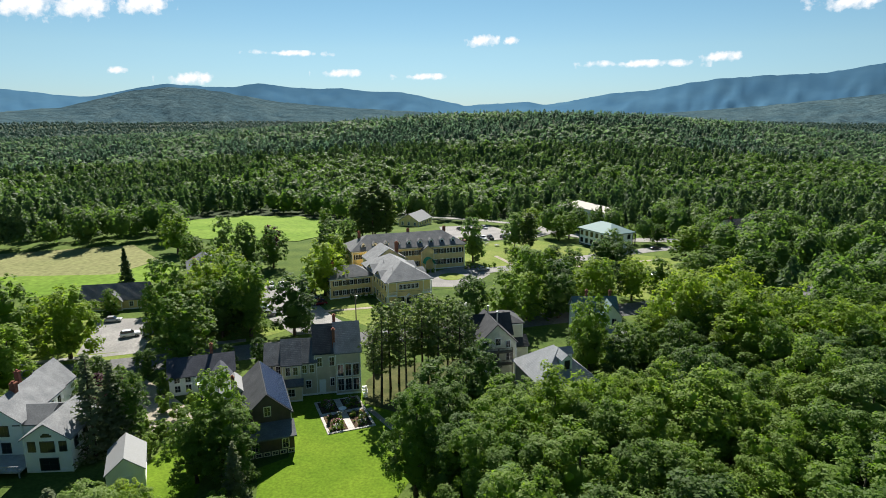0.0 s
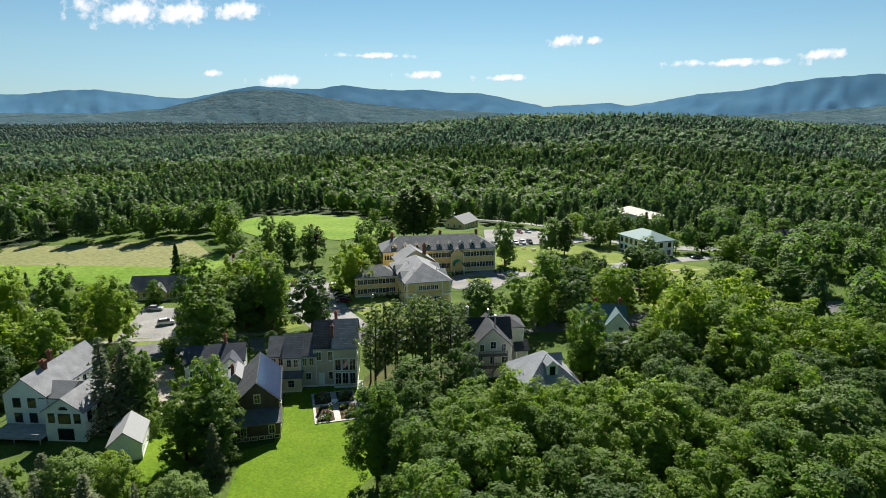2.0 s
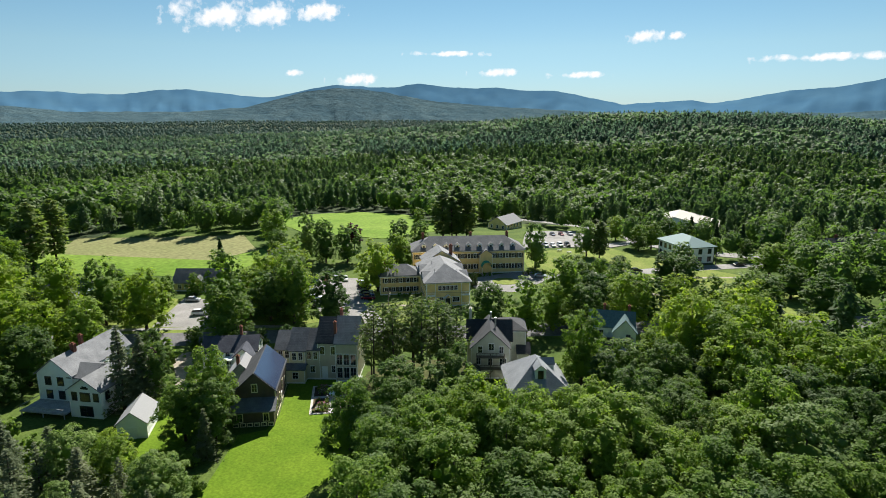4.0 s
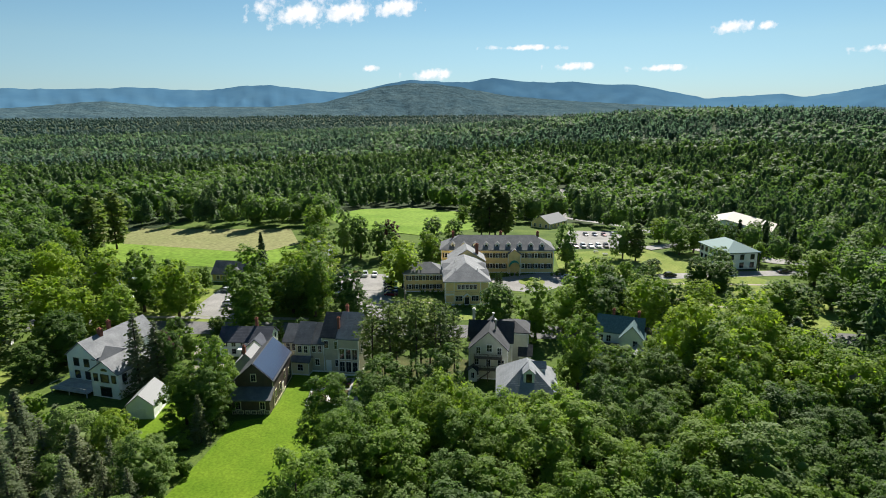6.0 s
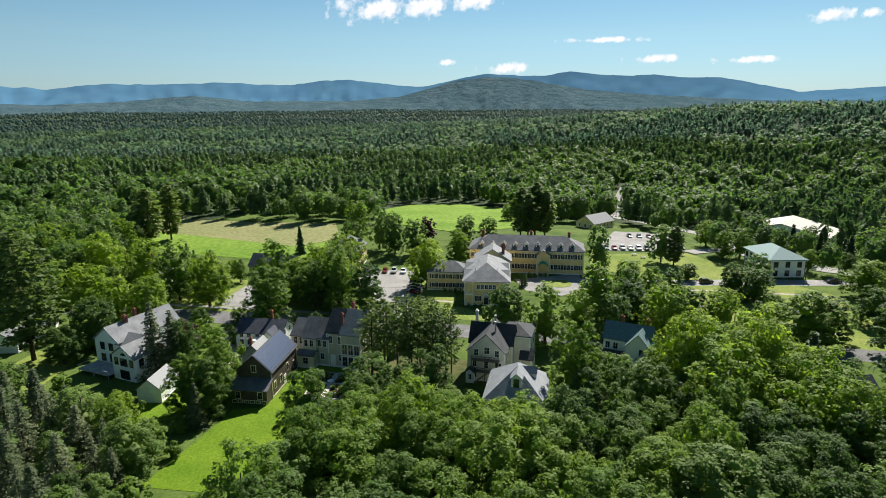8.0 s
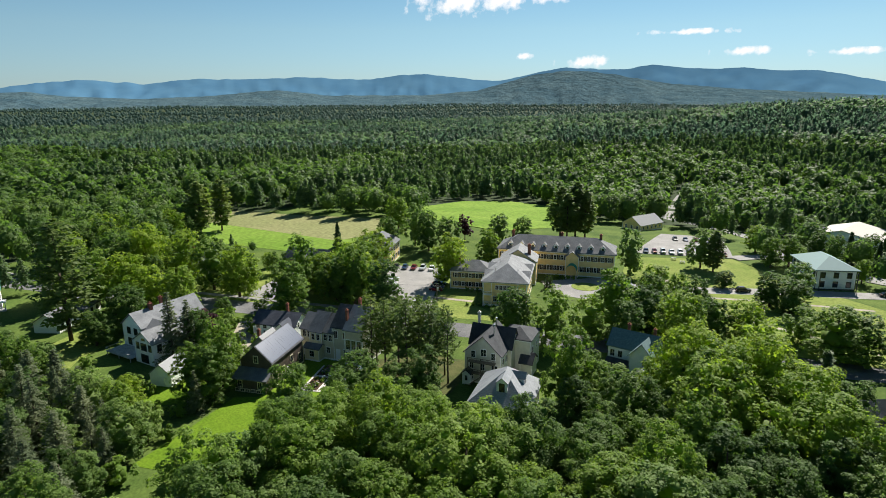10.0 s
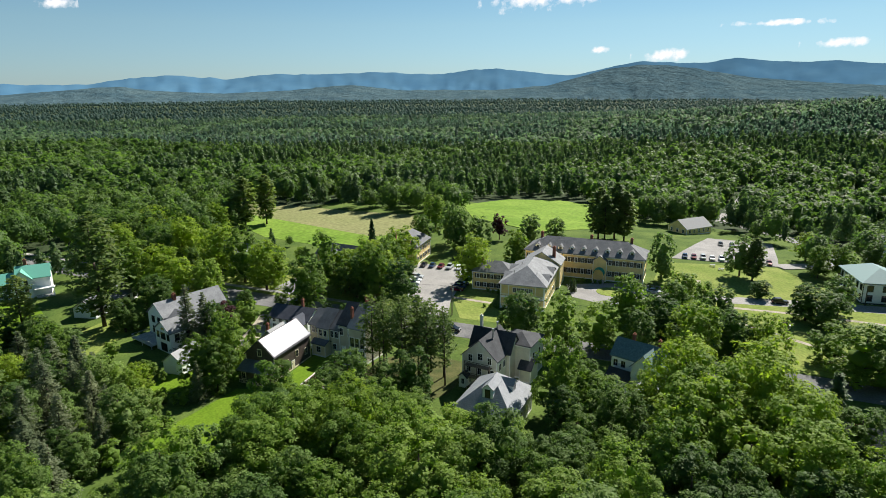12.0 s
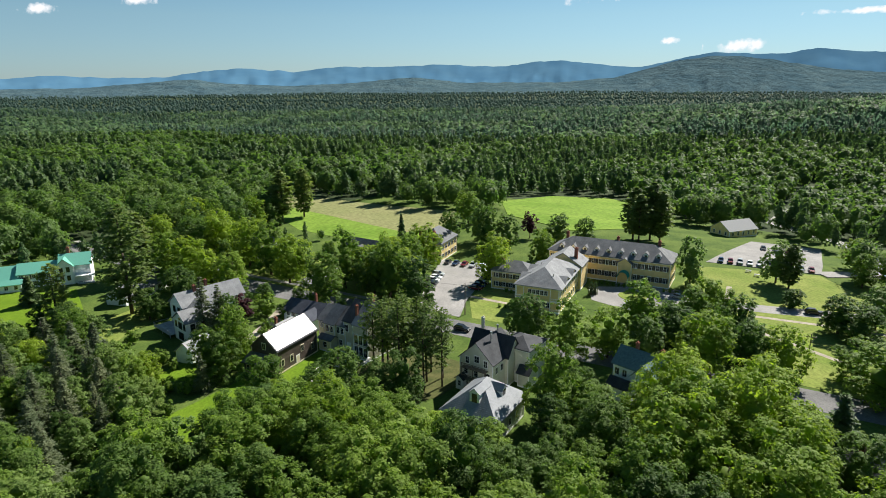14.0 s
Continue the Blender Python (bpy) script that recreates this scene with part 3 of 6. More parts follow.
def inn_wing():
    h = house("inn_wing", -14.3, 181.8, 22.5, "pale yellow two-storey inn wing with a grey hip roof", (-10, -16, 10, 18))
    w, d, e = 13.0, 24.0, 7.5
    block(h, 0, 0, w, d, e, 4.2, "hip", "y", YELLOW, ROOF_GREY, over=0.8)
    row_of_windows(h, "front", spread(-2.4, 2.4, 5), 5.1, w, d, wh=1.3)
    row_of_windows(h, "front", (-3.0, -1.9, 1.9, 3.0), 1.4, w, d, wh=1.5)
    for side in ("left", "right"):
        row_of_windows(h, side, spread(-11, 11, 9), 4.9, w, d, wh=1.5)
        row_of_windows(h, side, spread(-11, 11, 9), 1.4, w, d, wh=1.5)
        k = -1 if side == "left" else 1
        # low eyebrow gables in the side slopes
        for v in (-5, 3.5):
            g = gable_wall(5.0, 4.4, 0.5, 1.3, "y")
            dm = child("cross_gable", moved(g, 0, 2.2).mesh("cross_gable", YELLOW), h, pose(k * (w / 2 + 0.2), v, e - 0.1, 0, 0, 90 * k))
            child("cross_gable_roof", moved(gable_roof(5.0, 4.4, 0.5, 1.3, "y", 0.35, 0.16), 0, 2.2).mesh("cross_gable_roof", ROOF_GREY), dm)
    # arched entrance hood, corner balconies
    door(h, wall_pose("front", 0, 0.3, w, d), 1.3, 2.2, SHUTTER)
    hood = gable_roof(2.4, 1.0, 2.7, 0.9, "y", 0.25, 0.18)
    child("porch_hood", moved(hood, 0, -d / 2 - 0.5).mesh("porch_hood", TRIM), h)
    for sx in (-1, 1):
        x0 = sx * (w / 2 - 1.3)
        for z in (0.4, 3.7):
            b = child("balcony", Shape().box(x0 - 1.3, -d / 2 - 1.2, z - 0.2, x0 + 1.3, -d / 2, z).mesh("balcony", TRIM), h)
            rail = Shape().box(x0 - 1.3, -d / 2 - 1.2, z + 0.95, x0 + 1.3, -d / 2 - 1.12, z + 1.03)
            for u in spread(x0 - 1.25, x0 + 1.25, 9):
                rail.box(u - 0.025, -d / 2 - 1.18, z, u + 0.025, -d / 2 - 1.13, z + 0.95)
            child("railing", rail.mesh("railing", TRIM), b)
        for ux in (-1.25, 1.25):
            child("post", Shape().box(x0 + ux - 0.09, -d / 2 - 1.2, 0, x0 + ux + 0.09, -d / 2 - 1.02, e - 0.1).mesh("post", TRIM), h)
    for x, y in ((-3.4, -8), (3.4, -8), (-3.0, 2)):
        child("vent_pipe", Shape().tube((x, y, e + 2.0), (x, y, e + 3.2), 0.1, 0.1).mesh("vent_pipe", METAL), h)
    # rear cross block that ties the wing to the inn
    block(h, 1.5, 15.5, 12.0, 9.0, 8.0, 3.8, "gable", "y", YELLOW, ROOF_GREY)
    chimney(h, 5.0, 14.0, 8.0, 13.2, 1.0)
    # low side block towards the parking lot
    block(h, -13.0, 6.5, 13.0, 8.5, 6.2, 2.8, "hip", "x", YELLOW, ROOF_MID)
    row_of_windows(h, "front", spread(-4.6, 4.6, 5), 4.0, 13, 8.5, -13.0, 6.5, shutters=True, wh=1.4)
    row_of_windows(h, "front", spread(-4.6, 4.6, 5), 1.1, 13, 8.5, -13.0, 6.5, shutters=True, wh=1.4)
    row_of_windows(h, "left", spread(-2.8, 2.8, 3), 4.0, 13, 8.5, -13.0, 6.5, shutters=True, wh=1.4)
    row_of_windows(h, "left", spread(-2.8, 2.8, 3), 1.1, 13, 8.5, -13.0, 6.5, shutters=True, wh=1.4)
    chimney(h, -17.5, 7.5, 6.5, 10.2, 0.8)
    return h


def annex():
    h = house("guest_house", -74.5, 190.0, 24.0, "yellow guest house with grey hip roof and dormers", (-9, -11, 9, 11))
    w, d, e = 10.5, 15.5, 6.8
    block(h, 0, 0, w, d, e, 4.6, "hip", "y", YELLOW, ROOF_MID)
    for side, us in (("front", spread(-3.6, 3.6, 3)), ("right", spread(-6, 6, 5)), ("left", spread(-6, 6, 5))):
        for z in (4.3, 1.2):
            row_of_windows(h, side, us, z, w, d, shutters=True, wh=1.5)
    for v in (-3.6, 0, 3.6):
        dormer(h, pose(w / 2 - 0.9, v, e + 0.5, 0, 0, 90), 1.4, 1.3, 2.2)
    dormer(h, pose(0, -d / 2 + 0.9, e + 0.5), 1.4, 1.3, 2.2)
    for x in (-3.5, 2.0):
        chimney(h, x, -d / 2 + 1.0, 3.0, e + 4.4, 0.9)
    child("porch_hood", moved(gable_roof(2.2, 1.4, 2.6, 0.8, "y", 0.2, 0.16), 0, -d / 2 - 0.7).mesh("porch_hood", TRIM), h)
    door(h, wall_pose("front", 0, 0.2, w, d), 1.1, 2.1, TRIM)


def cottage():
    h = house("cottage", -93.0, 171.0, 14.0, "low yellow cottage with a grey gable roof", (-10, -6, 10, 6))
    block(h, 0, 0, 17.0, 8.5, 3.0, 3.4, "gable", "x", YELLOW, ROOF_MID)
    block(h, 0, -4.4, 4.2, 2.0, 2.9, 2.2, "gable", "y", YELLOW, ROOF_MID)
    row_of_windows(h, "front", (-6.5, -4.4, 4.4, 6.5), 0.9, 17, 8.5, wh=1.3)
    door(h, pose(0, -5.42, 0.1), 1.6, 2.1, SHUTTER)


def white_house():
    h = house("white_house", -65.2, 94.6, 4.0, "white clapboard house with grey roofs, brick chimney and rear deck", (-11, -9, 9, 12))
    block(h, -5.8, 2.0, 7.8, 12.6, 6.8, 3.0, "gable", "y", WHITE, ROOF_GREY)
    block(h, 3.8, -3.2, 6.8, 9.5, 5.8, 2.3, "gable", "y", WHITE, ROOF_GREY)
    block(h, -0.6, -0.4, 4.4, 7.0, 6.2, 1.5, "gable", "x", WHITE, ROOF_MID)
    front = -3.2 - 4.75
    for u in (-2.9, 2.9):
        window(h, pose(3.8 + 0.8 * u, front, 3.6), 0.9, 1.5, False, SHUTTER)
    window(h, pose(3.8, front, 3.5), 1.9, 1.6, False, SHUTTER)
    child("fan_light", Shape().box(-0.8, -0.05, 0, 0.8, 0.02, 0.35).box(-0.5, -0.05, 0.35, 0.5, 0.02, 0.6).mesh("fan_light", PANE), h, pose(3.8, front, 5.9))
    window(h, pose(3.8, front, 0.4), 2.6, 1.9, False, SHUTTER)
    fl = 2.0 - 6.3
    for u, z in ((-1.6, 4.4), (-1.6, 1.5), (1.2, 4.4), (1.2, 1.5)):
        window(h, pose(-5.8 + u, fl, z), 1.2, 1.6, False, SHUTTER)
    row_of_windows(h, "left", (-4.4, -1.4, 1.6, 4.6), 4.4, 7.8, 12.6, -5.8, 2.0)
    row_of_windows(h, "right", (-3, 0.0, 3), 3.5, 6.8, 9.5, 3.8, -3.2, trim=SHUTTER)
    row_of_windows(h, "right", (2.6, 4.8), 4.4, 7.8, 12.6, -5.8, 2.0)
    block(h, -6.4, 11.4, 6.4, 6.2, 6.2, 3.4, "gable", "y", WHITE, ROOF_GREY)
    door(h, pose(-0.6, -3.9, 1.2), 1.0, 2.1, SHUTTER)
    chimney(h, -5.4, 0.9, 8.0, 11.2, 0.85)
    chimney(h, -7.2, 5.2, 7.4, 11.4, 0.7)
    dk = child("deck", Shape().box(-9.8, -9.5, 0.9, 0.2, fl, 1.1).mesh("deck", DECK), h, None, "grey board deck")
    rail = Shape()
    for x0, y0, x1, y1 in ((-9.8, -9.5, 0.2, -9.42), (-9.8, -9.5, -9.72, fl)):
        rail.box(x0, y0, 1.95, x1, y1, 2.03)
    for u in spread(-9.7, 0.1, 26):
        rail.box(u - 0.02, -9.48, 1.1, u + 0.02, -9.44, 1.95)
    child("railing", rail.mesh("railing", DECK), dk)
    for u in (-9.5, -4.8, -0.1):
        child("post", Shape().box(u - 0.08, -9.4, 0, u + 0.08, -9.24, 0.9).mesh("post", DECK), dk)


def shed():
    h = house("shed", -48.3, 85.8, 24.0, "small white garden shed with a pale gable roof", (-4, -5, 4, 5))
    block(h, 0, 0, 5.0, 7.6, 3.0, 2.1, "gable", "y", WHITE, ROOF_PALE, over=0.3)
    door(h, wall_pose("front", 0.0, 0.1, 5.0, 7.6), 1.6, 2.0, TRIM)


def solar_barn():
    h = house("barn", -31.45, 101.0, 20.5, "dark brown shingled barn with a solar-panelled roof", (-6, -13, 6, 9))
    w, d, e, r = 7.6, 14.5, 5.9, 3.5
    block(h, 0, 0, w, d, e, r, "gable", "y", BROWN, ROOF_DARK, PALE_TAN, over=0.35)
    # panels on the slope that faces away from the house
    slope = math.hypot(w / 2 + 0.3, r)
    ang = math.degrees(math.atan2(r, w / 2))
    nx, ny = 8, 13
    pw, ph = (d + 0.2) / ny, (slope - 0.25) / nx
    pan = Shape().box(-ph / 2 + 0.008, -pw / 2 + 0.008, 0, ph / 2 - 0.008, pw / 2 - 0.008, 0.04).mesh("solar_panel", SOLAR)
    for i in range(nx):
        for j in range(ny):
            s = 0.18 + ph * (i + 0.5)
            m = pose(0, 0, e + r + 0.24) @ pose(0, 0, 0, 0, ang, 0) @ pose(s, -d / 2 - 0.1 + pw * (j + 0.5), 0.03)
            child("solar_panel", pan, h, m, "dark blue glossy solar panel")
    # lean-to at the garden end
    lw, ld = 7.6, 3.0
    yb = -d / 2
    s = Shape().prism([(-lw / 2, yb - ld, -0.4), (-lw / 2, yb - ld, 3.0), (-lw / 2, yb, 4.3), (-lw / 2, yb, -0.4)], [(lw / 2, yb - ld, -0.4), (lw / 2, yb - ld, 3.0), (lw / 2, yb, 4.3), (lw / 2, yb, -0.4)])
    child("lean_to", s.mesh("lean_to", BROWN), h)
    q = [(yb - ld - 0.4, 2.98), (yb + 0.0, 4.34), (yb + 0.0, 4.56), (yb - ld - 0.4, 3.2)]
    child("lean_to_roof", Shape().prism([(-lw / 2 - 0.4, a, z) for a, z in q], [(lw / 2 + 0.4, a, z) for a, z in q]).mesh("lean_to_roof", ROOF_MID), h)
    for u in (-2.4, 2.4):
        window(h, pose(u, yb - ld, 1.2), 0.9, 1.5, False, PALE_TAN)
    for u in spread(-3.2, 3.2, 6):
        window(h, pose(u, yb - ld, 0.25), 0.8, 0.5, False, PALE_TAN)
    window(h, pose(0, yb, 5.7), 0.9, 1.5, False, PALE_TAN)
    for v in (-5.6, -2.4, 1.6, 5.4):
        window(h, pose(w / 2, v, 1.6 if v != 1.6 else 2.6, 0, 0, 90), 0.9, 1.5, False, PALE_TAN)
    door(h, pose(w / 2, -0.2, 0, 0, 0, 90), 1.0, 2.1, PALE_TAN)
    row_of_windows(h, "left", (-5, 0, 5), 2.0, w, d, trim=PALE_TAN)
    # small grey-roofed link on the street side
    block(h, -4.4, 5.0, 5.0, 5.6, 5.2, 2.4, "gable", "y", GREYWALL, ROOF_PALE)
    chimney(h, -4.9, 2.8, 5.0, 9.2, 0.6)


def row_house():
    h = house("row_house", -26.0, 119.2, 12.0, "stepped tan clapboard house with grey roofs and bay windows", (-15, -7, 13, 8))
    h.matrix_world = h.matrix_world @ Matrix.Diagonal((0.74, 1, 1.04, 1))
    block(h, -10.6, -1.0, 4.6, 8.0, 6.6, 2.6, "gable", "x", PALE_TAN, ROOF_MID)
    block(h, -6.2, -1.6, 4.6, 9.0, 6.8, 3.2, "gable", "x", PALE_TAN, ROOF_MID)
    block(h, -6.4, -6.6, 5.4, 2.4, 3.2, 0.6, "gable", "x", PALE_TAN, ROOF_MID)
    block(h, -2.0, -1.2, 4.4, 8.6, 6.8, 3.0, "gable", "x", TAN, ROOF_MID)
    block(h, 2.6, -0.6, 5.8, 9.6, 8.4, 3.8, "gable", "x", TAN, ROOF_DARK)
    block(h, 8.4, -1.2, 6.4, 10.6, 8.6, 4.0, "gable", "x", TAN, ROOF_GREY)
    fy = -1.2 - 5.3
    for z in (0.9, 3.8):
        for u in (-2.0, 0.0, 2.0):
            window(h, pose(8.4 + u, fy, z), 1.5, 2.3)
    f2 = -0.6 - 4.8
    for u in (-1.6, 1.6):
        window(h, pose(2.6 + u, f2, 5.6), 1.2, 1.7)
    door(h, pose(1.6, f2, 0.4), 1.4, 2.4, TRIM)
    window(h, pose(4.2, f2, 1.6), 1.0, 1.5)
    for cx, f3 in ((-10.6, -5.0), (-6.2, -6.1), (-2.0, -5.5)):
        for u in (-0.95, 0.95):
            window(h, pose(cx + u, f3, 4.6), 1.1, 1.5)
    window(h, pose(-2.0, -5.5, 1.6), 1.3, 1.4)
    window(h, pose(-6.4, -7.8, 1.1), 1.6, 1.4)
    window(h, pose(-10.6, -5.0, 1.4), 1.0, 1.4)
    chimney(h, 4.9, -4.6, 0, 12.6, 0.7)
    chimney(h, 5.4, 1.0, 10.0, 13.6, 0.8)
    row_of_windows(h, "left", (-2, 2), 4.4, 4.6, 8, -10.6, -1.0)
    row_of_windows(h, "right", (-3, 0, 3), 4.8, 6.4, 10.6, 8.4, -1.2)
    stair = Shape()
    for i in range(8):
        stair.box(11.9, -7.2 - 0.28 * i, 1.5 - 0.18 * i, 13.1, -6.9 - 0.28 * i, 1.56 - 0.18 * i)
    child("stair", stair.box(11.8, -9.4, 0.9, 11.9, -6.8, 1.0).box(13.1, -9.4, 0.9, 13.2, -6.8, 1.0).mesh("stair", TRIM), h, None, "white outside stair")


def blue_roof_house():
    h = house("white_cottage", -49.0, 118.5, 20.0, "white house with slate-blue roof and small dormers", (-7, -6, 8, 6))
    block(h, 0, 0, 12.0, 7.5, 3.9, 2.3, "gable", "x", WHITE, ROOF_BLUE)
    block(h, 3.6, -4.6, 4.0, 4.0, 3.7, 1.8, "gable", "y", WHITE, ROOF_BLUE)
    row_of_windows(h, "front", (-4.6, -2.6, -0.4), 2.6, 12, 7.5, wh=1.0)
    row_of_windows(h, "front", (-4.6, -2.6, -0.4), 0.7, 12, 7.5, wh=1.3)
    row_of_windows(h, "right", (-1.6, 1.6), 3.0, 12, 7.5, wh=1.2)
    window(h, pose(3.6, -6.6, 2.4), 1.0, 1.2)
    porch(h, -0.6, -6.2, 1.4, -3.75, 2.6, 3)
    chimney(h, 2.0, 0.6, 6.0, 8.4, 0.6)


def fire_escape_house():
    h = house("grey_house", 10.4, 130.2, 12.0, "cream and grey three-storey house with dark roof and fire escape", (-8, -9, 10, 10))
    h.matrix_world = h.matrix_world @ Matrix.Diagonal((0.86, 0.88, 1, 1))
    block(h, -0.6, -2.2, 9.6, 11.6, 7.2, 3.9, "gable", "y", CREAM, ROOF_DARK)
    block(h, -0.6, 1.0, 11.4, 6.0, 7.2, 3.6, "gable", "x", CREAM, ROOF_DARK)
    block(h, 5.2, 6.0, 8.0, 9.0, 8.2, 1.8, "hip", "y", CREAM, ROOF_DARK)
    block(h, 8.6, 2.2, 3.0, 5.0, 3.4, 1.6, "gable", "x", CREAM, ROOF_DARK)
    fy = -2.2 - 5.8
    for u, z, w in ((-2.6, 6.0, 1.0), (0.2, 6.6, 1.3), (2.8, 6.0, 1.0), (-3.0, 3.4, 1.0), (3.2, 3.2, 1.6), (0, 3.2, 1.0), (-3.0, 0.8, 1.0)):
        window(h, pose(-0.6 + u, fy, z), w, 1.5)
    row_of_windows(h, "right", (-4, -1.5), 4.4, 9.6, 11.6, -0.6, -2.2)
    row_of_windows(h, "right", (-2, 2), 4.6, 8, 9, 5.2, 6.0)
    row_of_windows(h, "left", (-3, 0), 4.4, 9.6, 11.6, -0.6, -2.2)
    for i, z in enumerate((5.4, 2.7)):
        lf = child("fire_escape_landing", Shape().box(-4.2, fy - 1.6, z - 0.12, 3.0, fy, z).mesh("landing", POLE), h, None, "dark timber landing")
        rail = Shape().box(-4.2, fy - 1.6, z + 0.95, 3.0, fy - 1.5, z + 1.03)
        for u in spread(-4.1, 2.9, 22):
            rail.box(u - 0.025, fy - 1.58, z, u + 0.025, fy - 1.53, z + 0.95)
        child("railing", rail.mesh("railing", POLE), lf)
    for u in (-4.1, -0.6, 2.9):
        child("post", Shape().box(u - 0.09, fy - 1.6, 0, u + 0.09, fy - 1.42, 6.4).mesh("post", POLE), h)
    fl = Shape()
    for i in range(13):
        fl.box(-3.6 + 0.28 * i, fy - 2.5, 0.2 * (i + 1), -3.3 + 0.28 * i, fy - 1.65, 0.2 * (i + 1) + 0.05)
    child("stair_flight", fl.mesh("stair_flight", POLE), h)
    block(h, -4.4, -8.8, 2.0, 2.0, 2.7, 0.7, "gable", "y", WHITE, ROOF_DARK)
    window(h, pose(-4.4, -9.8, 0.9), 0.7, 1.2)
    chimney(h, -5.6, 3.2, 6.0, 13.0, 0.7, CREAM)
    for x, y in ((0.8, -3.2), (-0.2, 1.6)):
        child("vent_pipe", Shape().tube((x, y, 10.4), (x, y, 12.4), 0.22, 0.22, 10).tube((x, y, 12.4), (x, y, 12.7), 0.34, 0.3, 10).mesh("vent_pipe", METAL), h, None, "bright metal flue")


def slate_barn():
    h = house("carriage_house", 22.0, 114.6, 16.0, "low carriage house with a pale slate hip roof and dormer", (-7, -8, 7, 8))
    block(h, 0, 0, 11.0, 13.0, 4.8, 5.0, "hip", "y", GREYWALL, ROOF_PALE_SLATE, over=0.7)
    dormer(h, pose(0.2, -4.6, 6.5), 2.1, 2.3, 4.2, TRIM, ROOF_PALE_SLATE, 0.9)
    dormer(h, pose(3.7, 1.0, 6.4, 0, 0, 90), 2.0, 1.7, 3.4, TRIM, ROOF_PALE_SLATE, 0.9)
    row_of_windows(h, "front", (-3, 0, 3), 1.4, 11.0, 13.0)
    row_of_windows(h, "right", (-3, 0, 3), 1.4, 11.0, 13.0)


def teal_roof_house():
    h = house("white_farmhouse", 37.6, 147.4, 0.0, "white farmhouse with a weathered teal metal roof", (-8, -10, 9, 7))
    block(h, -0.4, 0, 10.2, 6.2, 7.0, 2.8, "gable", "x", WHITE, ROOF_TEAL)
    block(h, 2.6, -3.0, 5.0, 4.6, 6.6, 2.8, "gable", "y", WHITE, ROOF_TEAL)
    block(h, -2.6, -4.5, 4.6, 2.8, 3.2, 1.2, "gable", "x", WHITE, ROOF_DARK)
    window(h, pose(3.4, -5.3, 4.4), 1.0, 1.6)
    window(h, pose(2.0, -5.3, 1.2), 1.0, 1.6)
    row_of_windows(h, "front", (-4.2, -2.4), 4.4, 10.2, 6.2, -0.4, 0)
    window(h, pose(0.1, -4.1, 4.4, 0, 0, -90), 0.9, 1.5)
    row_of_windows(h, "right", (-1.6, 1.6), 4.4, 10.2, 6.2, -0.4, 0)
    chimney(h, -2.2, 0.4, 9.0, 11.4, 0.6)
    chimney(h, 3.6, 0.4, 9.6, 11.4, 0.6)
    # long metal-roofed rear ell
    block(h, 4.0, -9.0, 4.2, 7.0, 3.2, 2.2, "gable", "y", WHITE, ROOF_PALE)


def pavilion():
    h = house("hall", 66.6, 250.5, 28.0, "white two-storey hall with a pale blue-grey hip roof", (-9, -11, 9, 11))
    w, d, e = 12.0, 18.0, 6.6
    block(h, 0, 0, w, d, e, 3.2, "hip", "y", WHITE, ROOF_BLUEGREY, SHUTTER, over=0.8)
    for side, us in (("left", spread(-7.5, 7.5, 6)), ("right", spread(-7.5, 7.5, 6)), ("front", spread(-4, 4, 3))):
        for z in (4.0, 1.0):
            row_of_windows(h, side, us, z, w, d, ww=1.3, wh=1.7, trim=SHUTTER)
    for u in (-5.6, 5.6):
        child("post", Shape().box(u - 0.12, -d / 2 - 2.0, 0, u + 0.12, -d / 2 - 1.76, e - 0.2).mesh("post", SHUTTER), h)


def gym():
    h = house("gymnasium", 71.1, 324.2, -12.0, "large white gabled hall with a pale cream roof", (-21, -17, 21, 15))
    ring = lambda y: [(-10, y, -0.4), (19, y, -0.4), (19, y, 6.2), (0, y, 10.2), (-10, y, 7.4)]
    child("wall", Shape().prism(ring(-12), ring(12)).mesh("wall", WHITE), h)
    for a, za, b, zb in ((-10.7, 7.2, 0, 10.2), (0, 10.2, 19.7, 6.05)):
        slab = lambda y: [(a, y, za + 0.03), (b, y, zb + 0.03), (b, y, zb + 0.3), (a, y, za + 0.3)]
        child("roof", Shape().prism(slab(-12.7), slab(12.7)).mesh("roof", ROOF_CREAM), h)
    row_of_windows(h, "front", (2, 16.5), 3.6, 38, 24, ww=1.3, wh=1.6)
    block(h, 7.0, -12.9, 14.0, 2.4, 5.6, 2.0, "gable", "y", WHITE, ROOF_CREAM)
    row_of_windows(h, "front", (-3.5, 0, 3.5), 3.4, 14, 2.4, 7.0, -12.9, ww=1.3, wh=1.6)
    block(h, -8.5, -13.5, 4.6, 4.6, 10.4, 0.6, "hip", "x", WHITE, ROOF_DARK)
    window(h, pose(-8.5, -15.8, 5.6), 1.0, 2.4)


def rear_yellow_house():
    h = house("yellow_house", -14.3, 317.3, -22.0, "yellow gabled house behind the inn", (-9, -13, 9, 13))
    block(h, 0, 0, 11.0, 16.0, 3.2, 3.4, "gable", "y", YELLOW, ROOF_PALE)
    row_of_windows(h, "front", (-3.4, 0, 3.4), 1.1, 11, 16)
    row_of_windows(h, "left", spread(-6, 6, 5), 1.1, 11, 16)
    row_of_windows(h, "right", spread(-6, 6, 5), 1.1, 11, 16)


